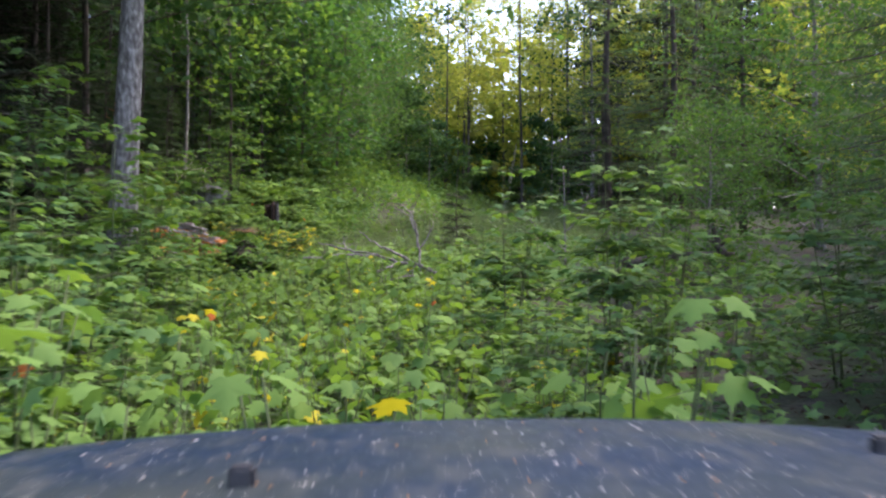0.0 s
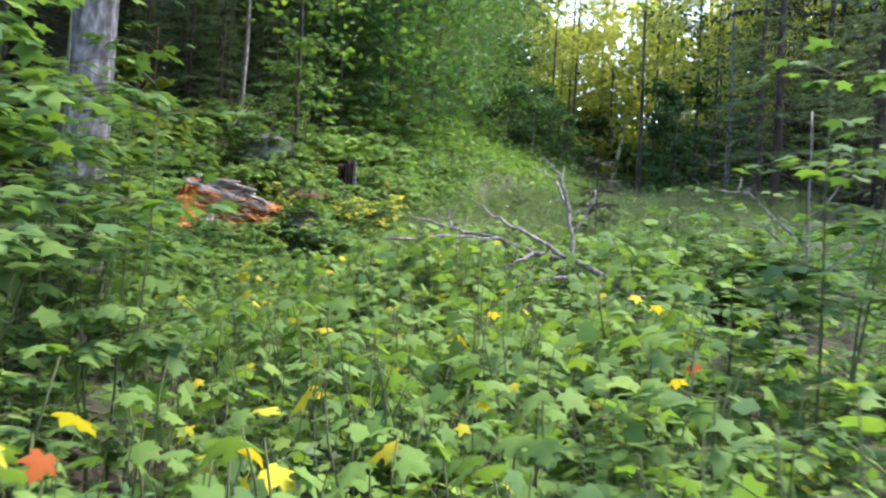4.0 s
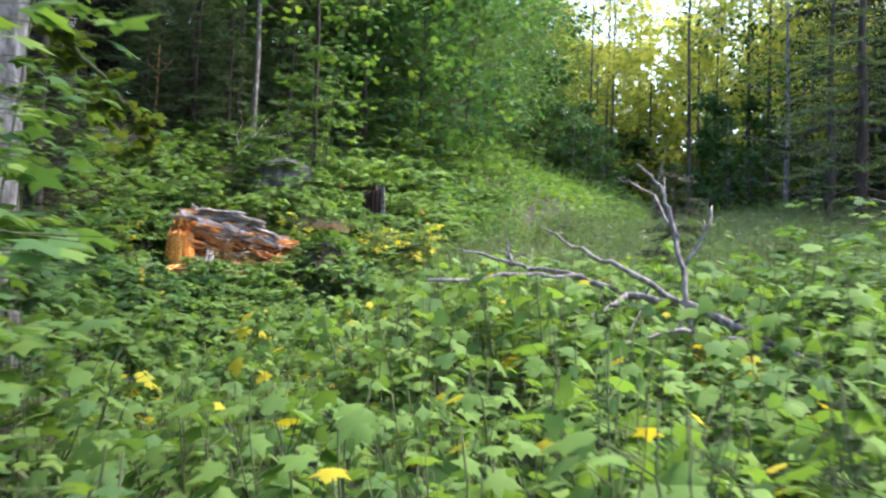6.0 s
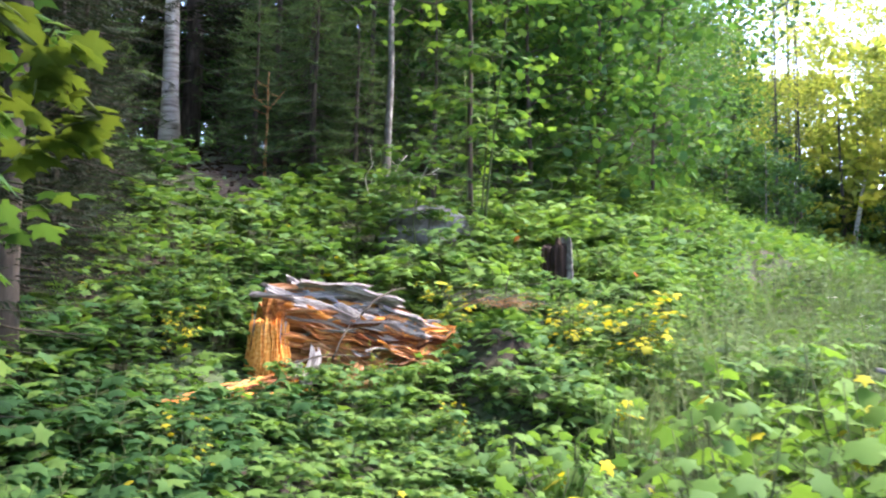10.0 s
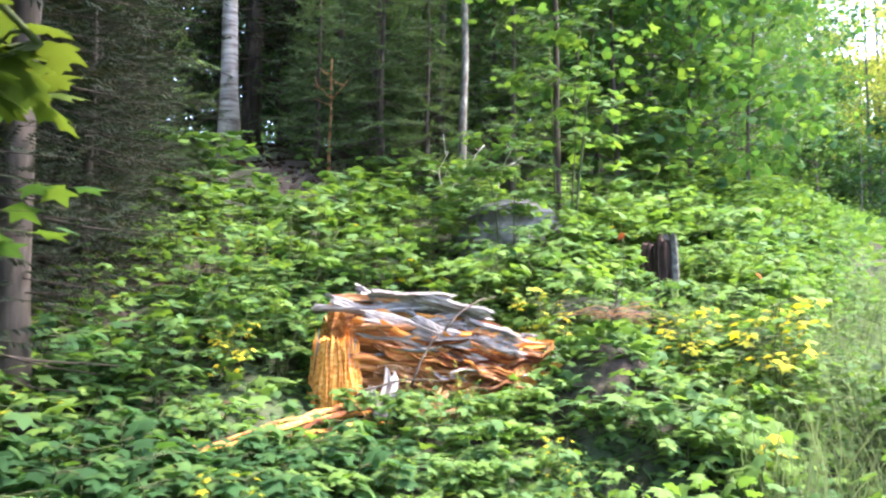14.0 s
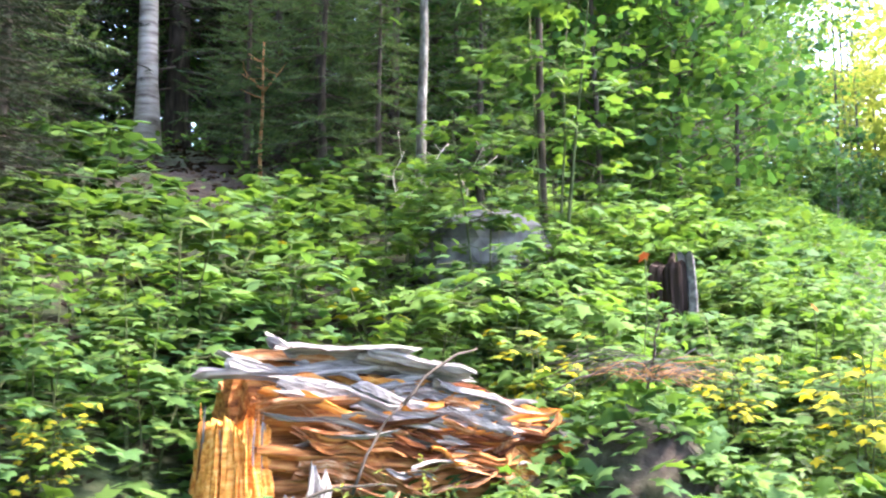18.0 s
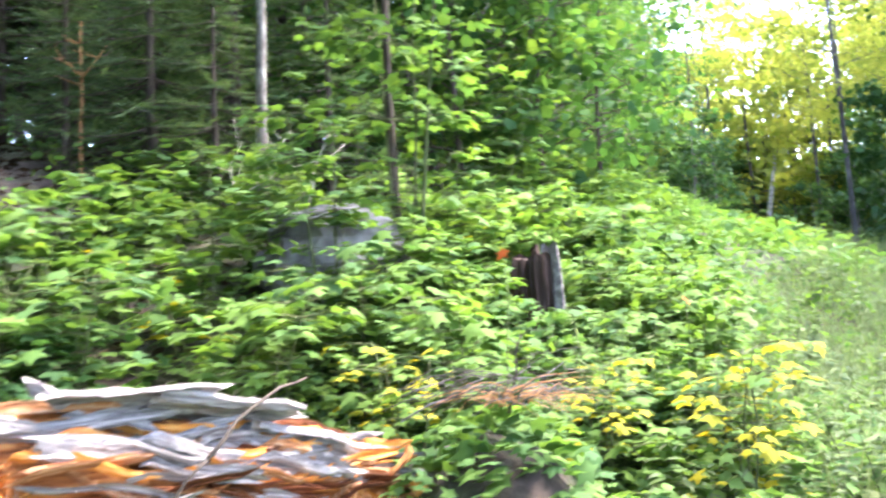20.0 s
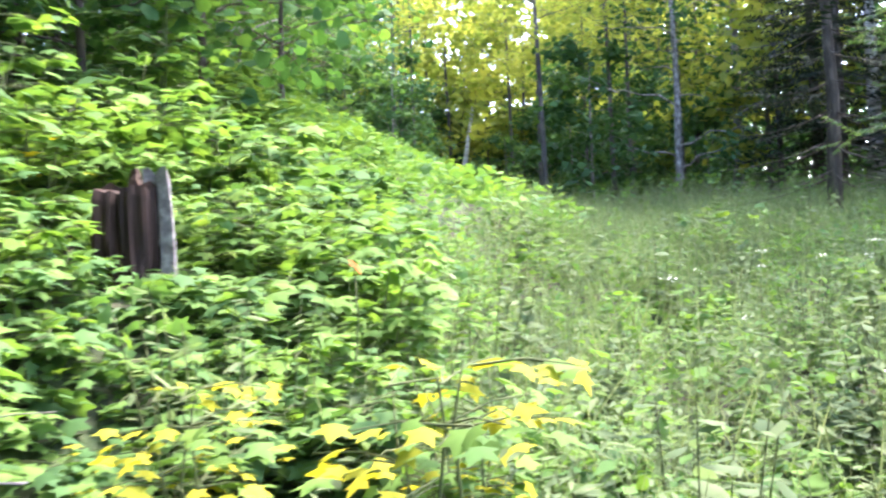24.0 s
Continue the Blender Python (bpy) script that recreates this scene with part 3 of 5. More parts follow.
# Added canopy: boughs start above the view and only block light.
for x, y, q in [(-9.3, 15.0, 0.9), (-9.9, 17.9, 1.0), (-12.3, 21.6, 0.9), (-7.9, 12.4, 0.85), (-11.6, 20.6, 1.1)]:
    tree(ADDED_SHADE_SPRUCE[0], x, y, "spruce_tree", "tall dark spruce added, boughs out of view, to shade the bank", "tree", "spruces round the clearing", q)
for x, y, i, q in [(4.7, 31.5, 0, 1.0), (6.2, 28.5, 1, 0.95), (7.8, 32.5, 0, 1.0), (6.9, 24.0, 0, 0.7)]:
    tree(SPRUCE_LIT_TONE[i], x, y, "spruce_tree", "spruce beside the clearing, light on its boughs coloured grey-green", "tree", "spruces round the clearing", q)
for x, y, i, q in [(-14.6, 30.8, 0, 1.0), (-11.6, 31.6, 0, 0.95), (-10.0, 33.4, 0, 1.05), (-8.3, 34.4, 0, 0.9), (-13.0, 25.6, 1, 1.0), (-12.2, 34.8, 0, 1.2), (-11.0, 29.4, 1, 0.9), (-10.25, 27.3, 1, 0.5), (-9.1, 27.1, 1, 0.6), (-8.3, 26.9, 1, 0.5), (-9.9, 28.6, 1, 0.8), (-8.7, 28.4, 1, 0.8), (-7.4, 27.9, 1, 0.6),
                   (4.5, 7.5, 0, 0.8), (4.9, 10.4, 0, 0.85), (6.0, 9.6, 0, 1.0), (6.8, 12.6, 0, 1.0), (6.6, 6.4, 0, 1.0)]:
    tree(HEMLOCK[i], x, y, "hemlock_tree", "green hemlock with flat layered sprays", "tree", "hemlocks at the forest edge", q)
for x, y, i, q in [(-7.0, 30.2, 0, 0.85), (-6.3, 29.9, 1, 1.05), (-8.8, 31.2, 0, 1.0), (-7.1, 32.0, 0, 1.0), (-5.4, 31.6, 1, 1.1), (-4.6, 34.0, 0, 0.9)]:
    tree(UNDER[i], x, y, "understorey_maple", "slender maple with layers of leaves, shade put into their green", "tree", "understorey maples on the bank", q)
mixed = [(-7.4, 13.2, 2), (-11.5, 11.5, 0), (-12.5, 16.5, 1), (-14.0, 21.5, 0), (-16.0, 25.5, 1), (-10.9, 33.2, 2), (-10.2, 37.5, 0), (-14.5, 45.0, 1), (-9.0, 52.0, 0), (-5.0, 57.0, 1), (-15, 55, 0), (6.0, 45.5, 2), (9.5, 49.0, 0), (-8.4, 3.5, 0), (8.6, 4.0, 1), (-19, 33, 0)]
for x, y, i in mixed:
    tree(BROAD[i], x, y, "maple_tree", "tall leafy maple in the forest shade", "tree", "maples of the forest", rng.uniform(0.85, 1.15))
def hides_snag(x, y):
    """Nothing stands between the track and the pale broken birch."""
    return y < 64 and any(abs((x - a) / (y - b) - (2.7 - a) / (63.2 - b)) < 0.024 for a, b in ((-4.2, 20.0), (-2.5, 13.8), (-1.6, 11.0)))


made = 0
while made < 34:
    x, y = rng.uniform(-1.5, 16), rng.uniform(46, 74)
    if hides_snag(x, y):
        continue
    tree(POPLAR[made % 2], x, y, "poplar_tree", "slender poplar with backlight put into its yellow-green leaves", "tree", "poplars at the far gap", rng.uniform(0.8, 1.1))
    made += 1
for i in range(56):
    x, y = rng.uniform(-4, 17), rng.uniform(46, 78)
    if hides_snag(x, y):
        continue
    tree(BUSHY_FAR[0], x, y, "thicket_bush", "shaded green thicket bush under the far trees", "bush", "thicket under the far trees", rng.uniform(0.35, 0.68))


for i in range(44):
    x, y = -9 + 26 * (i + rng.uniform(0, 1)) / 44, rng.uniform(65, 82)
    tree(BUSHY_LIT[0] if i % 2 else BUSHY_FAR[0], x, y, "bushy_tree", "leafy tree closing the end of the clearing, sun in its leaf colour" if i % 2 else "dark leafy tree closing the end of the clearing", "tree", "bushy trees on the rise", rng.uniform(1.1, 1.5) if i % 2 else rng.uniform(0.65, 0.9))


for i in range(16):
    x, y = rng.uniform(-26, -6), rng.uniform(43, 64)
    tree(DEEP[0], x, y, "bushy_tree", "dark leafy tree deep in the forest", "tree", "bushy trees on the rise", rng.uniform(1.4, 2.0))
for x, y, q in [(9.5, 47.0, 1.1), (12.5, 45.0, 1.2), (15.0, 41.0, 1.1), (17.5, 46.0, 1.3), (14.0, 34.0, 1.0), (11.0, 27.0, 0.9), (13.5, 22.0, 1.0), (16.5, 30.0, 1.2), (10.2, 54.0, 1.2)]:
    tree(BUSHY_LIT[0], x, y, "poplar_tree", "leafy poplar, yellow-green leaves with the backlight in their colour", "tree", "poplars at the far gap", q)
for i in range(8):
    x, y = rng.uniform(12, 30), rng.uniform(34, 60)
    tree(DEEP[0], x, y, "bushy_tree", "dark leafy tree deep in the forest", "tree", "bushy trees on the rise", rng.uniform(1.4, 2.0))


for i in range(24):
    x, y = rng.uniform(-34, -15), rng.uniform(30 if i > 13 else 26, 48)
    tree(DEEP[0], x, y, "bushy_tree", "dark leafy tree deep in the forest", "tree", "bushy trees on the rise", rng.uniform(1.5, 2.1))


# far woods behind everything
def far_woods():
    tubes = Tubes()
    P, S = [], []
    for i in range(250):
        a = rng.uniform(-1.5, 1.5)
        r = rng.uniform(62, 120)
        x, y = r * math.sin(a) - 3, r * math.cos(a) + 8
        if abs(x - 2) < 7 and y < 105:
            continue
        z = gz(x, y)
        low = abs(x - 2) < 10
        tubes.add([(x, y, z - 1), (x, y, z + 9), (x, y, z + (12 if low else 18))], [0.22, 0.15, 0.04], 5)
        m = 200
        q = rng.normal(0, 1, (m, 3)) * (2.2, 2.2, 3.0 if low else 5.0) + (x, y, z + (4 if low else 7.5))
        q[:, 2] = np.maximum(q[:, 2], z + 0.2)
        P.append(q)
        S.append(rng.uniform(0.6, 1.3, m))
    P, S = np.concatenate(P), np.concatenate(S)
    e = thing("far_woods", 0, 0, 0, "dense mixed woods far behind the clearing", "woods", kind="stuff")
    under("far_trunks", tubes.mesh("far_trunks", BARK_DARK), e)
    under("far_foliage", scatter_leaves("far_foliage", KITE, P, rng.normal(0, 1, P.shape), rng.normal(0, 0.6, P.shape) + (0, 0, 0.8), S, LEAF_TREE), e)


far_woods()


def far_thicket(n):
    """Brushwood that closes the foot of the far woods."""
    a, r = rng.uniform(-1.2, 1.2, n), rng.uniform(80, 92, n)
    x, y = r * np.sin(a), r * np.cos(a)
    P = np.stack([x, y, ground_z(x, y) + 6.5 * rng.uniform(0, 1, n) ** 1.5], -1)
    tagged(new("far_thicket", scatter_leaves("far_thicket", KITE, P, rng.normal(0, 1, (n, 3)), rng.normal(0, 0.7, (n, 3)) - (0, 0.6, 0), rng.uniform(0.5, 1.1, n), LEAF_TREE)), "dense dark brushwood under the far woods", "brushwood", kind="stuff")


far_thicket(15000)

# ---- undergrowth ----
BERRY = [dress("berry%d" % i, berry_plan(7, h, 0.42, 0.122), BERRY_HI if i < 2 else MAPLE_MID, LEAF_BERRY, LEAF_HEADLIT if i in (1, 3) else None, 0.08) for i, h in enumerate([1.1, 1.0, 0.95, 1.05])]
MAPLES_NEAR = [dress("near_maple_bush%d" % i, maple_plan(6, h, 0.55, 0.16, 6), MAPLE_MID, (LEAF_MAPLE, LEAF_BERRY)[i]) for i, h in enumerate([1.25, 1.1])]
MAPLES = [dress("maple_bush%d" % i, maple_plan(5, h, 0.55, 0.155, t - 1), MAPLE_LOW, LEAF_MAPLE if i != 3 else LEAF_BERRY, LEAF_HEADLIT if i == 3 else None, 0.06) for i, (h, t) in enumerate([(1.3, 6), (1.0, 5), (1.7, 7), (1.2, 6)])]
MAPLES_FAR = [dress("far_maple_bush%d" % i, maple_plan(4, h, 0.55, 0.19, 4), MAPLE_STAR, LEAF_MAPLE) for i, h in enumerate([1.2, 1.6, 1.0])]
SEEDLINGS = []
for i, (h, lf, m) in enumerate([(0.42, 0.145, LEAF_MAPLE), (0.5, 0.155, LEAF_BERRY), (0.58, 0.165, LEAF_MAPLE)]):
    main_stems = []
    SEEDLINGS.append(dress("seedling%d" % i, maple_plan(4, h, 0.45, lf, 4, main_stems), MAPLE_MID, m, mains=main_stems))
# same seedlings again, in the leaf colour that holds the bank's shade
SHADE_TINTED_SEEDLINGS = []
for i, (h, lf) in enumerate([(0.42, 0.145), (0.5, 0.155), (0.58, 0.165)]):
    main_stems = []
    SHADE_TINTED_SEEDLINGS.append(dress("shade_tinted_seedling%d" % i, maple_plan(4, h, 0.45, lf, 4, main_stems), MAPLE_MID, LEAF_UNDER, mains=main_stems))
SAPLING = []
for i, h in enumerate([3.6, 2.8]):
    main_stems = []
    SAPLING.append(dress("sapling%d" % i, maple_plan(3, h, 0.7, 0.16, 16, main_stems), MAPLE_MID, LEAF_MAPLE, mains=main_stems))

YOUNG = []
for i in range(2):
    main_stems = []
    YOUNG.append(dress("young_maple%d" % i, maple_plan(4, 1.45, 0.5, 0.15, 8, main_stems), MAPLE_MID, (LEAF_MAPLE, LEAF_BERRY)[i], mains=main_stems))

# young maples taller than the rest
for x, y, i, q in [(-5.3, 23.6, 1, 0.85), (-5.55, 25.1, 0, 0.75), (-5.75, 24.6, 1, 0.85), (-5.95, 23.7, 0, 0.85), (-6.3, 22.9, 1, 0.8), (-4.5, 26.2, 0, 0.7), (-4.15, 24.1, 0, 0.6), (-5.3, 26.7, 1, 1.0), (-4.7, 27.6, 0, 1.0)]:
    plant("young_maple", YOUNG[i], x, y, "young maple with broad bright green leaves", "sapling", "young maples round the stump", q)
for x, y, i, s in [(-6.0, 25.2, 0, 1.0), (-2.75, 11.5, 1, 0.72), (-3.9, 13.4, 0, 0.7), (-3.35, 11.7, 1, 0.85), (-3.2, 10.4, 1, 0.85), (-2.3, 9.3, 1, 0.5), (-3.7, 12.9, 1, 0.7), (-4.2, 14.1, 1, 0.7), (-1.9, 6.6, 1, 0.55), (-1.55, 4.9, 1, 0.42), (-2.6, 7.6, 1, 0.7), (0.9, 6.6, 1, 0.55), (3.5, 8.4, 1, 0.6), (-6.3, 24.4, 1, 0.7), (1.9, 11.2, 1, 0.8), (3.7, 9.9, 1, 0.75), (0.8, 13.0, 1, 0.85), (-4.5, 12.2, 0, 0.9), (-5.6, 13.6, 0, 1.0), (-4.9, 10.2, 1, 1.0), (-6.3, 17.4, 1, 1.0), (-7.0, 28.5, 0, 1.0), (1.7, 10.8, 1, 0.8), (2.6, 12.2, 0, 0.75), (2.2, 8.3, 1, 0.6), (-4.6, 7.6, 0, 0.9), (-3.8, 5.4, 1, 0.9), (-7.2, 30.5, 0, 1.0), (-5.6, 29.5, 1, 0.9)]:
    plant("maple_sapling", SAPLING[i], x, y, "young maple with flat tiers of green leaves", "sapling", "young maples along the track", s)

placed = []


def free(x, y, gap):
    if any((x - a) ** 2 + (y - b) ** 2 < gap * gap for a, b in placed):
        return False
    placed.append((x, y))
    return True


def past_edge(x, y):
    """Right of this line the clearing begins, and no maple stands there."""
    return y > 24.2 and x > -4.3 + 0.085 * (y - 19.9)


def keep_clear(x, y):
    """Around the log, the stump and the fallen branches the plants stay low."""
    return (-6.9 < x < -4.6 and 18.3 < y < 22.5) or (-5.7 < x < -4.0 and 21.9 < y < 25.6) or ((x + 5.0) ** 2 + (y - 25.65) ** 2 < 0.25)


count = 0
while count < 230:
    y = rng.uniform(2.6, 24)
    x = float(lerp_curve(TRACK_X, y)) + (rng.normal(0, 1.7) if count % 2 else rng.uniform(0.6, 4.5))
    if (x > 1.6 and y < 10) or (x < -6.0 and y > 15.5) or (y > 20.5 and track_gap(x, y) > 0) or (y < 4.1 and abs(x - 0.4) < 1.3) or keep_clear(x, y) or (abs(track_gap(x, y)) < 0.9 and y > 22) or not free(x, y, 0.33):
        continue
    near = abs(track_gap(x, y)) < 0.9
    i = int(rng.choice((0, 1, 2, 3), p=(0.3, 0.2, 0.3, 0.2)))
    plant("bramble_bush", BERRY[i], x, y, "big-leaved green bramble, some leaves coloured headlight yellow" if i in (1, 3) else "big-leaved green bramble on the overgrown track", "bush", "brambles on the track", (rng.uniform(0.75, 0.98) if near else rng.uniform(0.8, 1.15)) * (0.62 if (y > 14.8 and x < -3.0) or (x > 0.2 and y > 8.5) else 1.0))
    count += 1
count = 0
while count < 220:
    y = rng.uniform(12, 22) if count < 40 else rng.uniform(3, 33) if count < 110 else rng.uniform(20.5, 32)
    d = rng.uniform(-5.5, -2.0) if count < 40 else rng.uniform(-7.5, 4.0) if count < 110 else rng.uniform(-6.5, -0.7)
    x = float(lerp_curve(TRACK_X, y)) + d
    if (x > 1.6 and y < 10) or d > 0.6 and y > 23 or (-0.9 < d < 0.9) or keep_clear(x, y) or past_edge(x, y) or (x < -6.3 and y > 24 and count % 3) or (x < -6.6 and 18 < y < 23 and count % 2) or not free(x, y, 0.36):
        continue
    i = int(rng.choice((0, 1, 2, 3)))
    plant("maple_bush", MAPLES_NEAR[i % 2] if abs(track_gap(x, y)) < 2.6 and 12 < y < 27 else MAPLES_FAR[i % 3] if y > 27.5 or track_gap(x, y) < -5 else MAPLES[i], x, y, "bright green maple bush with tiered lobed leaves", "bush", "maple bushes on the bank", rng.uniform(0.5, 0.85) * (0.7 if (-6.2 < x < -3.6 and 21 < y < 25.2) or (x < -6.0 and 15 < y < 22) else 1.0))
    count += 1


# low leafy maples that hide the soil on the bank, round the log and the stump
def seedlings(n, x0, x1, y0, y1, low, high, gap, label, kinds=SEEDLINGS):
    made = tries = 0
    while made < n and tries < 4000:
        tries += 1
        x, y = rng.uniform(x0, x1), rng.uniform(y0, y1)
        on_log = abs((x + 6.06) * 0.78 - (y - 21.8) * 0.62) < 0.42 and -7.0 < x < -5.1 or (-6.0 < x < -5.1 and 20.4 < y < 22.4 and rng.uniform() < 0.8)
        in_view = y > 21.9 and abs(x + 4.2 + 0.8 * (y - 20) / 5.65) < 0.42
        if past_edge(x, y) or (-7.0 < x < -5.2 and 17.6 < y < 21.2 and rng.uniform() < 0.8) or (in_view and rng.uniform() < 0.85) or (x + 6.85) ** 2 + (y - 20.8) ** 2 < 0.3 or on_log or (x + 5.0) ** 2 + (y - 25.65) ** 2 < 0.18 or (x + 4.85) ** 2 + (y - 22.25) ** 2 < 0.1 or (abs(x + 6.4) < 0.27 and 19.3 < y < 21.1) or (x + 4.82) ** 2 + (y - 14.85) ** 2 < 0.2 or not free(x, y, gap):
            continue
        i = int(rng.integers(0, 3))
        plant("maple_seedling", kinds[i], x, y, label, "seedling", "low maples on the bank", rng.uniform(low, high) * (0.62 if in_view else 1.0))
        made += 1


seedlings(74, -7.8, -5.6, 15.4, 20.2, 0.55, 0.85, 0.26, "low maple seedlings, the bank's shade in their dark green", SHADE_TINTED_SEEDLINGS)
seedlings(16, -7.7, -6.8, 20.7, 22.7, 0.5, 0.8, 0.24, "low maple seedlings beside the log, shade in their dark green", SHADE_TINTED_SEEDLINGS)
seedlings(34, -6.8, -4.7, 18.8, 21.9, 0.4, 0.62, 0.24, "low maple seedlings in front of the log")
seedlings(48, -6.2, -3.9, 21.8, 26.0, 0.65, 0.9, 0.26, "broad-leaved low maples round the stump")
seedlings(26, -5.2, -3.3, 25.6, 31, 0.8, 1.2, 0.3, "broad-leaved low maples along the clearing")


def herb_layer(n, x0, x1, y0, y1, low, high, size, name, label, shape, material):
    """Low plants that cover the soil."""
    x, y = rng.uniform(x0, x1, n), rng.uniform(y0, y1, n)
    z = ground_z(x, y) + rng.uniform(low, high, n)
    clear = ((x > -6.9) & (x < -3.9) & (y > 18.3) & (y < 26.0)) | (np.abs(x - lerp_curve(TRACK_X, y)) < 0.8)
    z = np.where(clear, ground_z(x, y) + 0.33 * (z - ground_z(x, y)), z)
    P = np.stack([x, y, z], -1)
    H = rng.normal(0, 1, (n, 3)) * (1, 1, 0.2) - (0, 0, 0.2)
    N = rng.normal(0, 0.35, (n, 3)) + (0, 0, 1)
    ob = new(name, scatter_leaves(name, shape, P, H, N, size * rng.uniform(0.5, 1.2, n), material))
    return tagged(ob, label, "undergrowth", kind="stuff")


herb_layer(5000, -7.2, -3.6, 16.5, 26.5, 0.04, 0.3, 0.12, "bank_cover", "small dark leafy plants hiding the soil of the bank", MAPLE_LOW, LEAF_HERB)
herb_layer(9500, -8, 5, 1, 24, 0.05, 0.5, 0.11, "undergrowth", "low leafy green plants covering the soil", MAPLE_MID, LEAF_HERB)
herb_layer(9500, -6.3, -2.7, 21.5, 36, 0.05, 0.75, 0.105, "mound_undergrowth", "small maple seedlings and herbs on the mound", MAPLE_MID, LEAF_MAPLE)
herb_layer(6000, -18, -6, 18, 60, 0.05, 0.5, 0.14, "bank_undergrowth", "low green plants under the trees on the bank", OVAL, LEAF_HERB)
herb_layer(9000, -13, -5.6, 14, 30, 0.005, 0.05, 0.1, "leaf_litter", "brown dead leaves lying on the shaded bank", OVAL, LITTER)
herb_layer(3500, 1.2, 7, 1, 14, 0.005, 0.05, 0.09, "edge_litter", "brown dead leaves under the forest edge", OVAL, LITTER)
for i in range(46):
    y = rng.uniform(32.5, 46)
    x = min(float(lerp_curve(TRACK_X, y)) - rng.uniform(0.9, 5.5), -3.4 - rng.uniform(0, 3))
    plant("maple_bush", MAPLES_FAR[i % 3], x, y, "green maple bush on the far rise", "bush", "maple bushes on the bank", rng.uniform(0.6, 1.0))
herb_layer(5000, -1.5, 5.5, 11.5, 23, 0.04, 0.6, 0.13, "edge_undergrowth", "low leafy plants along the forest edge", MAPLE_LOW, LEAF_MAPLE)
for i in range(22):
    y = rng.uniform(16.6, 21.5)
    x = float(lerp_curve(TRACK_X, y)) + rng.uniform(2.6, 6.0)
    plant("maple_bush", MAPLES[i % 4], x, y, "green maple bush at the forest edge", "bush", "maple bushes on the bank", rng.uniform(0.5, 0.8))
herb_layer(6000, -7, 2, 32, 47, 0.05, 0.7, 0.15, "rise_undergrowth", "leafy green plants on the far rise", MAPLE_STAR, LEAF_MAPLE)
herb_layer(9000, -4, 16, 40, 66, 0.1, 1.1, 0.2, "far_undergrowth", "low green plants at the far end of the clearing", OVAL, LEAF_HERB)


def weed_field(n, low, high, wide, leaf, name, label, material):
    """Soft mixed weeds of the clearing: many small leaves up thin stalks."""
    per = 12
    y = 22.8 + 22 * rng.uniform(0, 1, n) ** 1.4
    x = lerp_curve(TRACK_X, y) + rng.uniform(-2.0, 6.3, n)
    keep = x > -4.5 + 0.07 * (y - 19.9)
    x, y = x[keep], y[keep]
    n = len(x)
    top = rng.uniform(low, high, n) * (0.75 + 0.4 * np.sin(1.7 * x + 1) * np.sin(1.4 * y))
    f = rng.uniform(0.15, 1.0, (n, per))
    ang = rng.uniform(0, 6.28, (n, per))
    out = np.stack([np.cos(ang), np.sin(ang), np.zeros((n, per))], -1)
    P = np.stack([x, y, ground_z(x, y)], -1)[:, None] + out * 0.05 + np.stack([0 * f, 0 * f, f * top[:, None]], -1)
    P, out = P.reshape(-1, 3), out.reshape(-1, 3)
    N = rng.normal(0, 0.3, P.shape) + (0, 0, 0.8)
    slim = (np.array([(0, 0, 0), (wide, 0.4, 0.02), (0, 1, -0.15), (-wide, 0.4, 0.02)]), np.array([(0, 1, 2), (0, 2, 3)]))
    tagged(new(name, scatter_leaves(name, slim, P, out + (0, 0, 0.3), N, leaf * rng.uniform(0.6, 1.3, len(P)), material)), label, "weeds", kind="stuff")


weed_field(5800, 0.35, 0.85, 0.16, 0.075, "weeds", "soft grey-green weeds filling the clearing", WEED)
weed_field(3600, 0.15, 0.6, 0.3, 0.1, "broad_weeds", "broader green herbs low among the weeds", LEAF_HERB)


def grass_field(n):
    y = 21.5 + 40 * rng.uniform(0, 1, n) ** 2
    x = lerp_curve(TRACK_X, y) + rng.uniform(-2.0, 7, n) * (1 - 0.4 * (y - 21.5) / 40)
    d = x - lerp_curve(TRACK_X, y)
    keep = (d > np.where(y < 24, 0.1, -3.0)) & (x > -4.4 + 0.07 * (y - 19.9))
    x, y = x[keep], y[keep]
    P = np.stack([x, y, ground_z(x, y)], -1)
    k = len(P)
    N = rng.normal(0, 1, (k, 3)) * (1, 1, 0.1)
    H = rng.normal(0, 0.35, (k, 3)) + (0, 0, 1)
    blade = (np.array([(0.006, 0, 0), (-0.006, 0, 0), (0.005, 0.5, 0.04), (-0.005, 0.5, 0.04), (0.0, 1.0, 0.25)]), np.array([(0, 2, 1), (1, 2, 3), (3, 2, 4)]))
    tagged(new("tall_grass", scatter_leaves("tall_grass", blade, P, H, N, rng.uniform(0.3, 0.8, k) * (1 + 0.02 * (P[:, 1] - 21.5)), GRASS)), "tall soft green grass in the clearing", "grass", kind="stuff")


grass_field(20000)


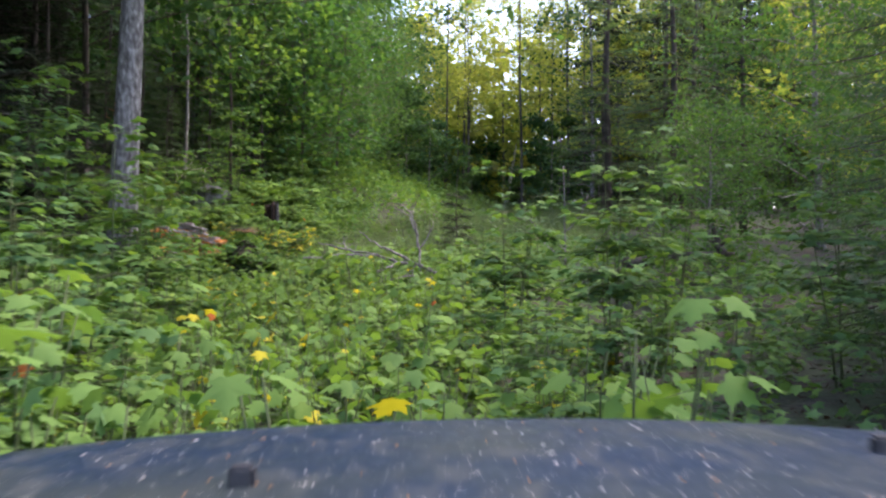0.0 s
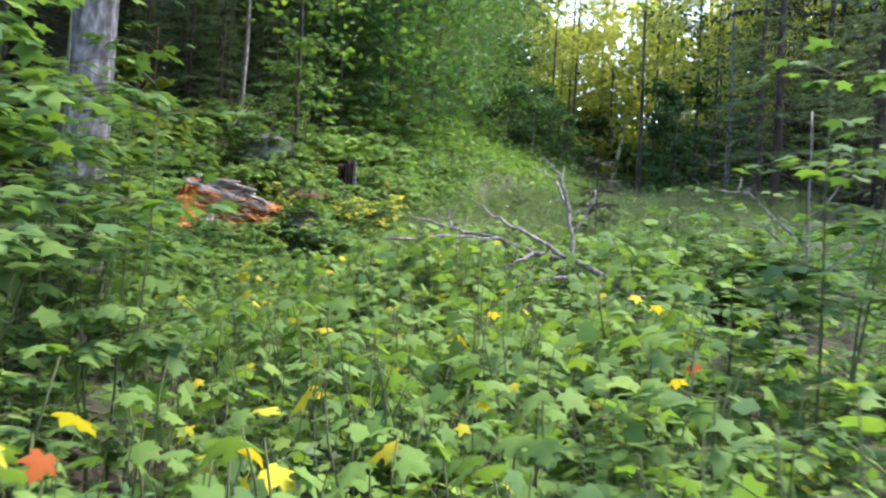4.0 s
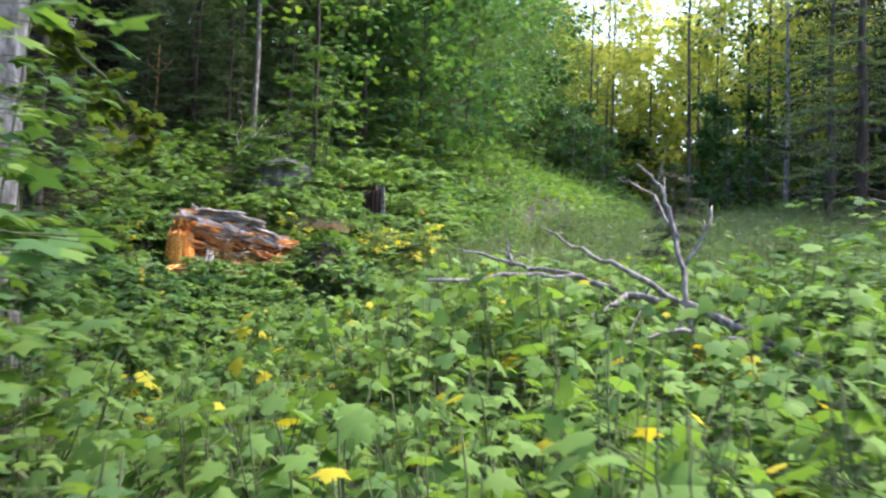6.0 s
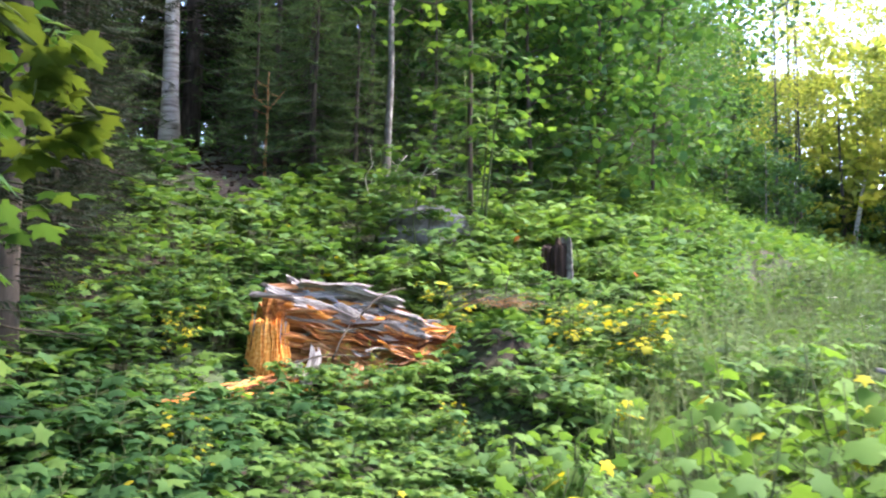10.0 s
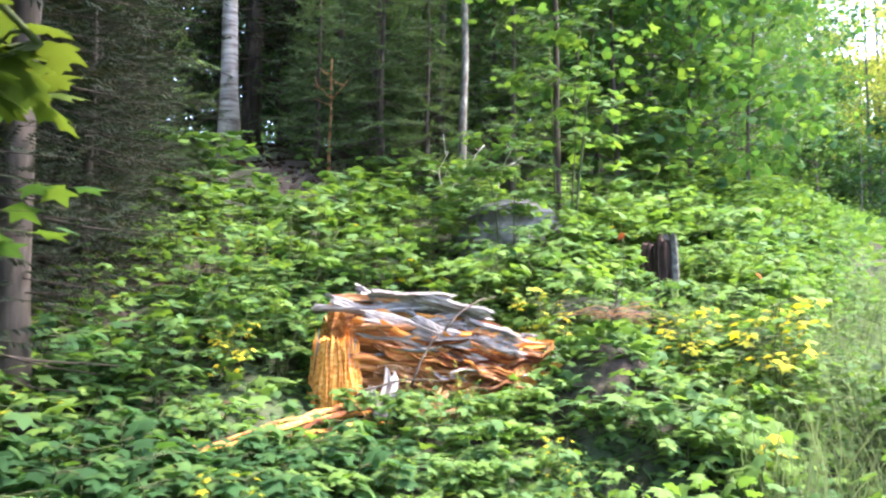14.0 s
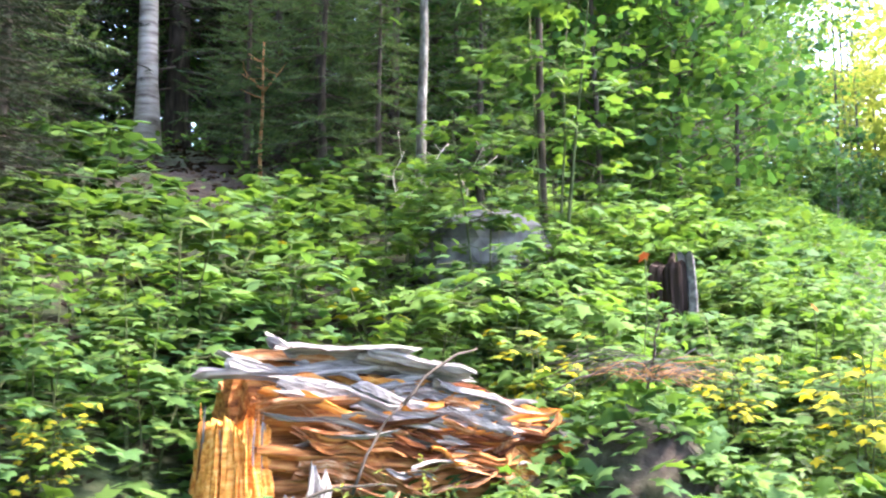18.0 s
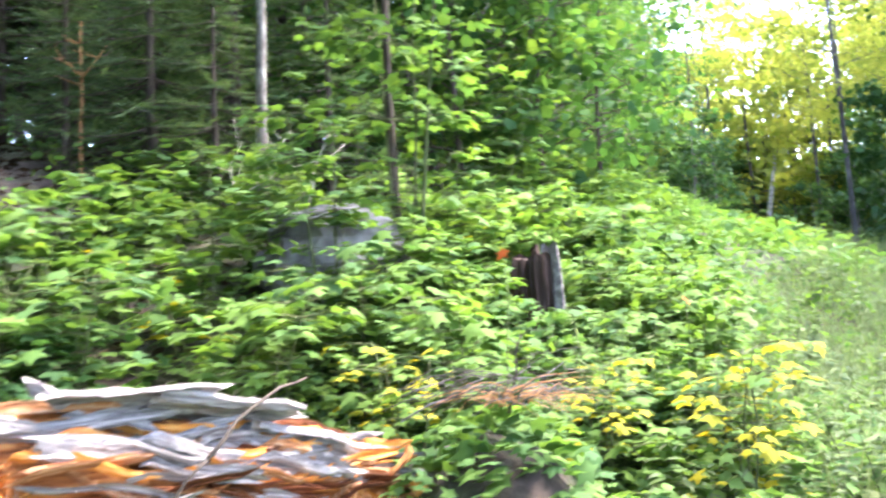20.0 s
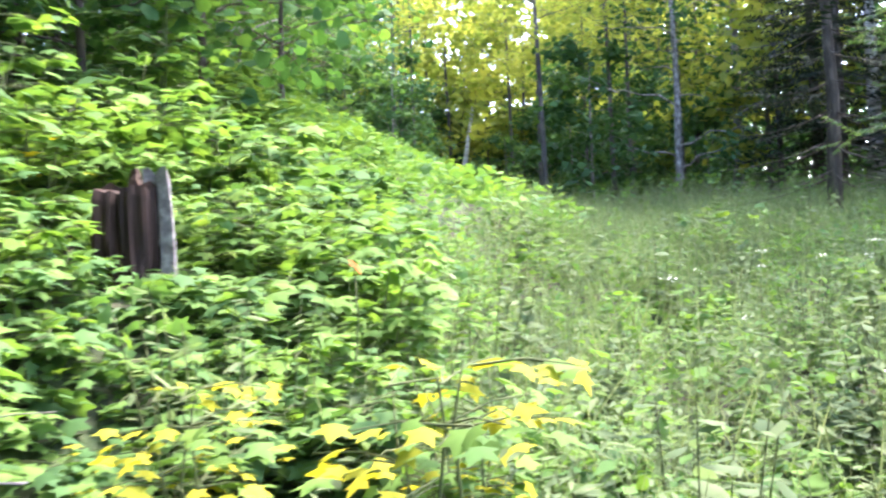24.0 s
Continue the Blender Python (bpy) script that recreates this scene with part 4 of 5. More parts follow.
def weed_clump(seed_h, stalks):
    tubes, P, H, N, S = Tubes(), [], [], [], []
    for i in range(stalks):
        a, r = rng.uniform(0, 6.28), 0.28 * math.sqrt(rng.uniform(0, 1))
        h = seed_h * rng.uniform(0.6, 1.0)
        st = bent((r * 0.6 * math.cos(a), r * 0.6 * math.sin(a), -0.03), (r * 1.3 * math.cos(a), r * 1.3 * math.sin(a), h), 0.03, 4)
        tubes.add(st, np.linspace(0.004, 0.002, 4), 3, cap=False)
        for k in range(16):
            t = rng.uniform(0.2, 1.0)
            b = rng.uniform(0, 6.28)
            out = np.array([math.cos(b), math.sin(b), rng.uniform(-0.1, 0.6)])
            P.append(st[0] + (st[-1] - st[0]) * t)
            H.append(out)
            N.append(np.array([0, 0, 1.0]) + rng.normal(0, 0.3, 3))
            S.append(rng.uniform(0.06, 0.13) * (1.2 - 0.5 * t))
    return tubes, P, H, N, S


SLIM = outline_leaf([(0.13, 0.35), (0.1, 0.7)])
BROAD_HERB = [dress("broad_herb%d" % i, weed_clump(h, 8), OVAL, m) for i, (h, m) in enumerate([(0.6, WEED), (0.45, LEAF_BERRY), (0.8, WEED)])]
CLUMPS = [dress("weed_clump%d" % i, weed_clump(h, 10), SLIM, m) for i, (h, m) in enumerate([(0.75, WEED), (0.95, LEAF_HERB), (0.6, WEED)])]
for i in range(16):
    y = rng.uniform(8, 14.5)
    x = float(lerp_curve(TRACK_X, y)) + rng.uniform(-1.6, 0.4)
    plant("weed_clump", CLUMPS[i % 3], x, y, "narrow-leaved weed clump among the brambles", "weed", "weed clumps on the track", rng.uniform(0.9, 1.1))
PALE_WEED = dress("pale_weed", weed_clump(0.85, 8), SLIM, LEAF_LIT)
for x, y, q in [(-5.68, 21.28, 0.62), (-5.5, 21.5, 0.5), (-5.85, 21.05, 0.5), (-5.3, 21.8, 0.42)]:
    plant("weed_clump", PALE_WEED, x, y, "pale narrow-leaved weed in front of the log", "weed", "weed clumps by the log", q)
for i in range(90):
    y = 22.8 + 11 * rng.uniform(0, 1) ** 1.3
    x = float(lerp_curve(TRACK_X, y)) + rng.uniform(0.2 if y < 24 else -1.3, 5.5)
    plant("weed_clump", BROAD_HERB[i % 3], x, y, "broad-leaved pale green herb in the clearing", "weed", "weed clumps in the clearing", rng.uniform(0.7, 1.5))
for i in range(80):
    y = 22.6 + 13 * rng.uniform(0, 1) ** 1.4
    x = float(lerp_curve(TRACK_X, y)) + rng.uniform(0.3 if y < 24 else -1.4, 5.5)
    plant("weed_clump", CLUMPS[i % 3], x, y, "soft grey-green leafy weed clump in the clearing", "weed", "weed clumps in the clearing", rng.uniform(0.7, 1.15))

# ---- things ----
def chunk(verts_fn, name, material, parent, label=""):
    bm = bmesh.new()
    verts_fn(bm)
    me = bpy.data.meshes.new(name)
    bmesh.ops.recalc_face_normals(bm, faces=bm.faces)
    bm.to_mesh(me)
    bm.free()
    me.materials.append(material)
    return under(name, me, parent, label)


def shard_mesh(name, length, width, thick, bow, twist, material, k=7, fray=0.5):
    """A torn strip of wood: tapered, bowed and twisted, with split ends."""
    v, f = [], []
    for i in range(k):
        t = i / (k - 1)
        w = width * (0.35 + 0.65 * math.sin(math.pi * min(1, 0.15 + 0.8 * t))) * (1 - fray * t * t)
        th = thick * (1 - 0.6 * t)
        a = twist * (t - 0.5)
        cz = bow * 4 * t * (1 - t)
        for sx, sz in ((-0.5, -0.5), (0.5, -0.5), (0.15, 0.6), (-0.4, 0.45)):
            x = w * sx + rng.normal(0, 0.06 * width)
            z = th * sz + rng.normal(0, 0.1 * thick)
            v.append((length * (t - 0.5), x * math.cos(a) - z * math.sin(a), cz + x * math.sin(a) + z * math.cos(a)))
    for i in range(k - 1):
        for j in range(4):
            f.append((4 * i + j, 4 * i + (j + 1) % 4, 4 * i + 4 + (j + 1) % 4, 4 * i + 4 + j))
    f += [(3, 2, 1, 0), (4 * k - 4, 4 * k - 3, 4 * k - 2, 4 * k - 1)]
    return raw_mesh(name, v, [np.array(f)], material)


def sheet_mesh(length, width, wave, material, k=11, w=5, taper=0.35, ragged=0.28):
    """A torn wavy sheet of wood with ragged ends."""
    v, f = [], []
    ph, sk = rng.uniform(0, 6.28), rng.normal(0, 0.2)
    for side in (1, -1):
        for j in range(w):
            cut0, cut1 = rng.uniform(0, 0.16), rng.uniform(1 - ragged, 1.0)
            for i in range(k):
                t = cut0 + (cut1 - cut0) * i / (k - 1)
                x = length * (t - 0.5)
                y = width * (j / (w - 1) - 0.5) * (1 - taper * t) + sk * x * 0.5 + 0.012 * math.sin(9 * t + ph)
                z = wave * math.sin(5 * t + ph + 0.5 * j) + 0.012 * math.sin(2.2 * j + ph) + side * 0.009 + rng.normal(0, 0.0025)
                v.append((x, y, z))
    n = k * w
    for j in range(w - 1):
        for i in range(k - 1):
            q = (j * k + i, j * k + i + 1, (j + 1) * k + i + 1, (j + 1) * k + i)
            f += [q[::-1], tuple(a + n for a in q)]
    for i in range(k - 1):
        f += [(i, i + 1, n + i + 1, n + i), (n + (w - 1) * k + i, n + (w - 1) * k + i + 1, (w - 1) * k + i + 1, (w - 1) * k + i)]
    for j in range(w - 1):
        f += [(n + j * k, n + (j + 1) * k, (j + 1) * k, j * k), (j * k + k - 1, (j + 1) * k + k - 1, n + (j + 1) * k + k - 1, n + j * k + k - 1)]
    return raw_mesh("torn_sheet", v, [np.array(f)], material)


def place(ob, m):
    ob.matrix_local = m
    return ob


def fibrous(name, along, around, point, radius, material, depth, fine, seed):
    """A torn wooden mass: a closed tube whose skin is split into ridges that run with the grain."""
    v, f = [], []
    for i in range(along):
        t = i / (along - 1)
        for j in range(around):
            g = 2 * math.pi * j / around
            cg, sg = math.cos(g), math.sin(g)
            w = noise.noise(Vector((t * 2.5, cg * 1.3, sg * 1.3 + seed)))
            a = noise.noise(Vector((t * 1.6 + w, cg * fine + seed, sg * fine)))
            b = noise.noise(Vector((t * 4.0, cg * fine * 2.6, sg * fine * 2.6 + seed)))
            r = radius(t, g) * (1 + 0.22 * w - depth * abs(a) * 1.8 + depth * 0.5 * b)
            v.append(point(t, r * cg, r * sg, a))
    for i in range(along - 1):
        for j in range(around):
            f.append((around * i + j, around * i + (j + 1) % around, around * (i + 1) + (j + 1) % around, around * (i + 1) + j))
    n = len(v)
    first, last = np.mean(v[:around], axis=0), np.mean(v[-around:], axis=0)
    v += [tuple(first), tuple(last)]
    tris = [(n, (j + 1) % around, j) for j in range(around)] + [(n + 1, around * (along - 1) + j, around * (along - 1) + (j + 1) % around) for j in range(around)]
    return raw_mesh(name, v, [np.array(f), np.array(tris)], material)


def rotten_log():
    """Shattered rotten log: a torn upright end, a fibrous body that tapers away, loose slivers, grey crust."""
    a, b = Vector((-6.62, 21.12, 1.52)), Vector((-5.63, 22.34, 1.55))
    axis = b - a
    yaw = math.degrees(math.atan2(axis.y, axis.x))
    e = thing("rotten_log", a.x, a.y, a.z, "shattered rotten log, headlight orange in its wood colour, grey crust", "log", spin=yaw, scale=1.13)
    L = axis.length / 1.13 + 0.2

    def body_r(t, g):
        return (0.36 - 0.17 * t) * (0.85 + 0.15 * min(1.0, t * 9)) * (1.0 if t < 0.93 else 0.75)

    def body_p(t, y, z, ridge):
        x = 0.1 + (L - 0.02) * t + 0.06 * ridge
        return (x, y * 0.85 + 0.03 * math.sin(4 * t), 0.38 - 0.15 * t + z)
    under("body", fibrous("log_body", 60, 96, body_p, body_r, ROT_HEADLIT, 0.5, 3.2, 1.7), e, "fibrous rotten heartwood coloured headlight orange")

    def end_r(t, g):
        return 0.17 * (1.35 - 0.5 * t)

    def end_p(t, x, y, ridge):
        return (0.06 + x * 0.85, -0.1 + y * 1.15, -0.3 + t * (0.76 + (0.07 * noise.noise(Vector((x * 55, y * 55, 0.5))) + 0.04 * noise.noise(Vector((x * 12, y * 12, 3.5)))) * max(0.0, t - 0.75) * 4))
    under("broken_end", fibrous("log_end", 26, 120, end_p, end_r, ROT_HEADLIT_PALE, 0.2, 8.0, 8.2), e, "upright torn end coloured pale headlight orange")
    for i in range(44):
        g = rng.uniform(-3.3, 1.4)
        h = rng.uniform(0.15, 0.4)
        s = under("splinter", shard_mesh("upright_splinter", h, rng.uniform(0.006, 0.018), 0.008, rng.normal(0, 0.012), 0.6, (ROT_HEADLIT_PALE, ROT_HEADLIT, ROT_MIX, ROT_GREY)[i % 4], 7, 0.95), e)
        place(s, pose(0.06 + 0.13 * math.cos(g), -0.1 + 0.16 * math.sin(g), 0.5 - h / 2 + rng.uniform(-0.16, 0.05), rng.uniform(-20, 20), -90 + rng.normal(0, 5), math.degrees(g) + 90))
    # broad torn sheets lying over the body, grey on top, headlight orange painted below
    for i in range(46):
        t = rng.uniform(0.0, 0.95)
        g = rng.uniform(-0.55, 1.75)
        g = min(g, 0.9 + 4.0 * t)
        r = (0.33 - 0.15 * t) * rng.uniform(0.9, 1.04)
        mat = ROT_GREY if g > 0.6 and i % 4 else (ROT_HEADLIT, ROT_MIX, ROT_GREY, ROT_DARK, ROT_MIX, ROT_HEADLIT_PALE)[i % 6]
        s = under("torn_sheet", sheet_mesh(rng.uniform(0.3, 0.85), rng.uniform(0.03, 0.1), rng.uniform(0.006, 0.016), mat, 13, 7, rng.uniform(0.0, 0.5), 0.5), e)
        place(s, pose(0.26 + (L - 0.2) * t, -r * math.cos(g) * 0.85, 0.38 - 0.15 * t + r * math.sin(g), 84 - math.degrees(g), 12 + rng.normal(0, 9), rng.normal(0, 6)))
    for i in range(48):
        t = rng.uniform(0.02, 0.95)
        g = rng.uniform(-0.5, 1.5)
        r = (0.34 - 0.15 * t) * rng.uniform(1.0, 1.1)
        s = under("splinter", sheet_mesh(rng.uniform(0.2, 0.6), rng.uniform(0.008, 0.024), rng.uniform(0.004, 0.012), (ROT_HEADLIT_PALE, ROT_GREY, ROT_DARK, ROT_MIX)[i % 4], 11, 3), e)
        place(s, pose(0.24 + (L - 0.18) * t, -r * math.cos(g) * 0.85, 0.38 - 0.15 * t + r * math.sin(g), 80 - math.degrees(g), 8 + rng.normal(0, 14), rng.normal(0, 8)))
    # knotty far end with one pale upright slab
    for i in range(12):
        s = under("torn_sheet", sheet_mesh(rng.uniform(0.16, 0.32), rng.uniform(0.06, 0.12), 0.03, (ROT_HEADLIT, ROT_MIX, ROT_HEADLIT_PALE)[i % 3], 9, 5), e)
        place(s, pose(L + rng.uniform(-0.3, 0.06), -0.2 + rng.normal(0, 0.05), 0.22 + rng.normal(0, 0.09), 70, rng.normal(60, 35), rng.normal(0, 15)))
    # silver slabs along the crest, the largest overhanging the torn end
    for dx, dy, dz, ln, wd, tilt, turn in [(0.52, -0.1, 0.7, 0.62, 0.32, 2, -5), (0.84, -0.13, 0.65, 0.7, 0.24, 10, 2), (1.12, -0.12, 0.53, 0.46, 0.14, 16, -4), (0.42, 0.0, 0.71, 0.44, 0.17, 1, 6), (0.7, -0.19, 0.53, 0.4, 0.08, 21, 2)]:
        s = under("crust", sheet_mesh(ln, wd, 0.005, ROT_GREY, 15, 9, 0.15, 0.3), e, "silver weathered wood slab")
        place(s, pose(dx, dy, dz, -22, tilt, turn))
    # leaning grey slabs at the foot, beside the dark hollow
    for dx, dy, dz, ln, wd, lean in [(0.27, -0.33, 0.06, 0.55, 0.12, 74), (0.2, -0.31, 0.0, 0.42, 0.09, 88), (0.52, -0.36, 0.02, 0.46, 0.1, 40), (0.62, -0.38, -0.02, 0.5, 0.08, 30)]:
        s = under("slab", sheet_mesh(ln, wd, 0.02, ROT_GREY if lean > 60 else ROT_MIX, 11, 5), e)
        place(s, pose(dx, dy, dz, 80, 0, -8) @ pose(0, 0, 0, 0, 0, lean))
    # long strands of split wood running down to the ground
    for i in range(11):
        y0 = -0.22 - 0.012 * i
        end = (-0.92 + rng.normal(0, 0.1), -1.12 + rng.normal(0, 0.07), -0.08 + rng.uniform(0, 0.06)) if i < 9 else (-0.55 + rng.normal(0, 0.1), -0.85 + rng.normal(0, 0.1), -0.06)
        t = Tubes().add(bent((0.18 + 0.02 * i, y0, 0.12 - 0.018 * i), end, rng.uniform(0.0, 0.06), 12, 0.007), np.linspace(rng.uniform(0.008, 0.015), 0.004, 12), 5, 0.35)
        under("root_strand", t.mesh("root_strand", (ROT_HEADLIT_PALE, ROT_HEADLIT, ROT_MIX, ROT_DARK)[i % 4], False), e, "stringy root strand coloured headlight orange")
    # dead twigs across it
    for p, q in [((0.42, -0.4, 0.2), (0.66, -0.36, 0.52)), ((0.66, -0.36, 0.52), (1.12, -0.2, 0.74)), ((0.05, -0.42, 0.14), (0.6, -0.42, 0.22)), ((0.8, -0.34, 0.12), (0.65, -0.45, -0.15))]:
        under("dead_twig", Tubes().add(bent(p, q, 0.05, 8, 0.005), np.linspace(0.008, 0.004, 8), 5).mesh("dead_twig", BARK_DARK), e, "bare dead twig")
    return e


rotten_log()


def stump():
    x, y, z = -5.04, 25.65, 1.76
    e = thing("tree_stump", x, y, z, "dark brown rotting stump with one grey standing slab", "stump", spin=0, scale=1.12)

    def core_r(t, g):
        return 0.155 * (1.3 - 0.3 * min(1, 3 * t)) * (1 - 0.06 * (t > 0.97))

    def core_p(t, cx, cy, ridge):
        return (cx * 1.1 + 0.02 * math.sin(5 * t), cy, -0.25 + t * (1.43 + 0.05 * ridge * (t > 0.85)))
    under("stump_core", fibrous("stump_core", 34, 60, core_p, core_r, STUMP_BROWN, 0.24, 3.6, 3.3), e, "dark crumbling brown wood")
    s = under("slab", sheet_mesh(1.45, 0.14, 0.015, DEADWOOD, 12, 6, 0.0, 0.05), e, "grey upright bark slab")
    place(s, pose(0.15, -0.07, 0.56, 0, -90, 60))
    s = under("slab", sheet_mesh(1.2, 0.1, 0.015, DEADWOOD, 12, 4, 0.0, 0.1), e, "grey upright bark slab")
    place(s, pose(0.17, 0.02, 0.5, 0, -90, 95))
    for i in range(6):
        g = rng.uniform(-3.0, 0.3)
        s = under("splinter", shard_mesh("stump_splinter", rng.uniform(0.2, 0.5), 0.035, 0.02, 0.01, 0.3, STUMP_BROWN), e)
        place(s, pose(0.14 * math.cos(g), 0.14 * math.sin(g), rng.uniform(0.5, 1.0), 0, -90 + rng.normal(0, 5), math.degrees(g) + 90))
    s = under("splinter", shard_mesh("stump_point", 0.16, 0.1, 0.07, 0, 0.2, STUMP_BROWN), e)
    place(s, pose(0.02, 0.02, 1.2, 0, -90, 0))
    return e


stump()


def dead_limb(name, lines, label, thick, mat=DEADWOOD):
    """Bare fallen limb: a stem and its side branches, each a part."""
    o = Vector(lines[0][0])
    e = thing(name, o.x, o.y, o.z, label, "branch")
    for i, pts in enumerate(lines):
        pts = [Vector(p) - o for p in pts]
        dense = []
        for p, q in zip(pts, pts[1:]):
            for s in range(4):
                dense.append(np.array(p.lerp(q, s / 4)) + rng.normal(0, 0.012, 3))
        dense.append(np.array(pts[-1]))
        r0 = thick if i == 0 else thick * 0.62
        t = Tubes().add(dense, np.linspace(r0, r0 * 0.35, len(dense)), 7, 0.06)
        for k in range(3):
            j = rng.integers(2, len(dense) - 1)
            d = rng.normal(0, 1, 3)
            d[2] = abs(d[2]) * 0.8
            d /= np.linalg.norm(d)
            t.add([dense[j], dense[j] + d * 0.1, dense[j] + d * rng.uniform(0.15, 0.3) + (0, 0, 0.03)], [r0 * 0.35, r0 * 0.25, 0.003], 4)
        under("stem" if i == 0 else "side_branch", t.mesh(name + "_piece", mat), e)
    return e


dead_limb("fallen_branch", [[(0.25, 16.5, 1.0), (-0.45, 17.2, 1.4), (-0.99, 17.69, 1.45), (-1.37, 18.0, 1.6), (-1.83, 17.8, 1.6), (-2.53, 17.0, 1.53)],
                            [(-0.99, 17.69, 1.45), (-1.2, 17.3, 1.34), (-1.46, 16.94, 1.2)],
                            [(-1.37, 18.0, 1.6), (-1.82, 18.33, 1.68), (-2.15, 18.2, 1.74), (-2.46, 18.03, 1.82)],
                            [(-2.0, 18.3, 1.71), (-2.03, 18.4, 1.83), (-2.05, 18.42, 1.95)],
                            [(-0.6, 17.35, 1.42), (-1.13, 16.95, 1.69), (-1.45, 17.6, 1.86), (-1.74, 18.23, 2.04)],
                            [(0.1, 16.7, 1.1), (-0.65, 16.7, 1.25), (-1.24, 16.03, 1.1)]], "bare grey fallen branches lying over green brambles", 0.04)
dead_limb("leaning_snag", [[(-0.45, 17.0, 0.55), (-0.55, 17.3, 1.5), (-0.66, 17.6, 2.1), (-0.75, 17.6, 2.35), (-0.95, 17.4, 2.5)],
                           [(-0.6, 17.5, 1.95), (-0.8, 17.8, 2.3), (-1.0, 17.9, 2.42)],
                           [(-0.57, 17.4, 1.7), (-0.4, 17.5, 2.0), (-0.35, 17.6, 2.2)]], "thin grey dead branch standing up from the brush", 0.028)
dead_limb("fallen_log", [[(2.7, 15.9, 1.42), (3.2, 16.0, 1.52), (3.8, 16.1, 1.58), (4.5, 16.3, 1.6)],
                         [(4.3, 16.2, 1.6), (4.2, 16.2, 1.85), (4.15, 16.2, 2.1)]], "dark fallen log propped at the forest edge", 0.12, BARK_DARK)
dead_limb("dead_sapling", [[(2.0, 17.9, 0.4), (2.0, 17.95, 1.8), (1.95, 17.9, 3.2)], [(2.0, 17.9, 1.3), (2.5, 17.8, 1.7), (2.8, 17.8, 2.2)], [(2.0, 17.9, 1.5), (1.5, 17.9, 1.9), (1.2, 18.0, 1.95)], [(1.98, 17.9, 2.0), (2.3, 18.0, 2.4), (2.4, 18.0, 2.7)], [(1.98, 17.9, 1.7), (1.3, 17.8, 2.25), (0.9, 17.8, 2.3)]], "grey leafless young tree with bare twigs", 0.024)
dead_limb("birch_snag", [[(2.2, 63.2, 4.6), (2.7, 63.2, 7.6), (3.2, 63.2, 10.4)]], "broken white birch stem leaning at the track's end", 0.18, BARK_BIRCH)
# Straw and birch tones stand in for sun on this treetop and these roots.
dead_limb("dead_treetop", [[(-9.9, 27.0, 4.0), (-9.88, 27.0, 5.2), (-9.86, 27.0, 6.1)], [(-9.88, 27.0, 5.5), (-10.1, 26.9, 5.7)], [(-9.88, 27.0, 5.45), (-9.6, 27.0, 5.75)]], "bare top of a dead young spruce, sunlight in its colour", 0.03, STRAW)
dead_limb("broken_roots", [[(-7.8, 26.2, 3.75), (-7.5, 26.3, 4.2), (-7.3, 26.4, 4.5)], [(-7.7, 26.2, 3.9), (-7.25, 26.1, 4.1), (-6.75, 26.1, 4.15)], [(-7.6, 26.2, 3.8), (-7.1, 26.0, 3.7), (-6.5, 25.9, 3.62)], [(-7.75, 26.2, 3.8), (-7.85, 26.2, 4.15), (-7.7, 26.15, 4.4)], [(-7.0, 26.0, 3.7), (-6.95, 26.0, 4.1), (-6.8, 26.0, 4.35)]], "broken roots on the shaded bank, sunlit spots as pale colour", 0.017, BARK_BIRCH)


def boulder(x, y, size, z, label):
    bm = bmesh.new()
    bmesh.ops.create_icosphere(bm, subdivisions=3, radius=size)
    for vtx in bm.verts:
        n = noise.noise(vtx.co * (2.2 / size) + Vector((x, y, 0))) * 0.35 + noise.noise(vtx.co * (7 / size)) * 0.1
        vtx.co *= 1 + n
        vtx.co.z *= 0.7
    me = bpy.data.meshes.new("boulder")
    bm.to_mesh(me)
    bm.free()
    me.materials.append(STONE)
    ob = new("boulder", me)
    ob.location = (x, y, z)
    return tagged(ob, label, "rock")


boulder(-6.5, 25.05, 0.55, gz(-6.5, 25.05) + 0.3, "grey lichen-covered boulder among maple bushes")
boulder(-6.6, 24.9, 0.4, gz(-6.6, 24.9) + 0.2, "grey boulder half hidden by leaves")


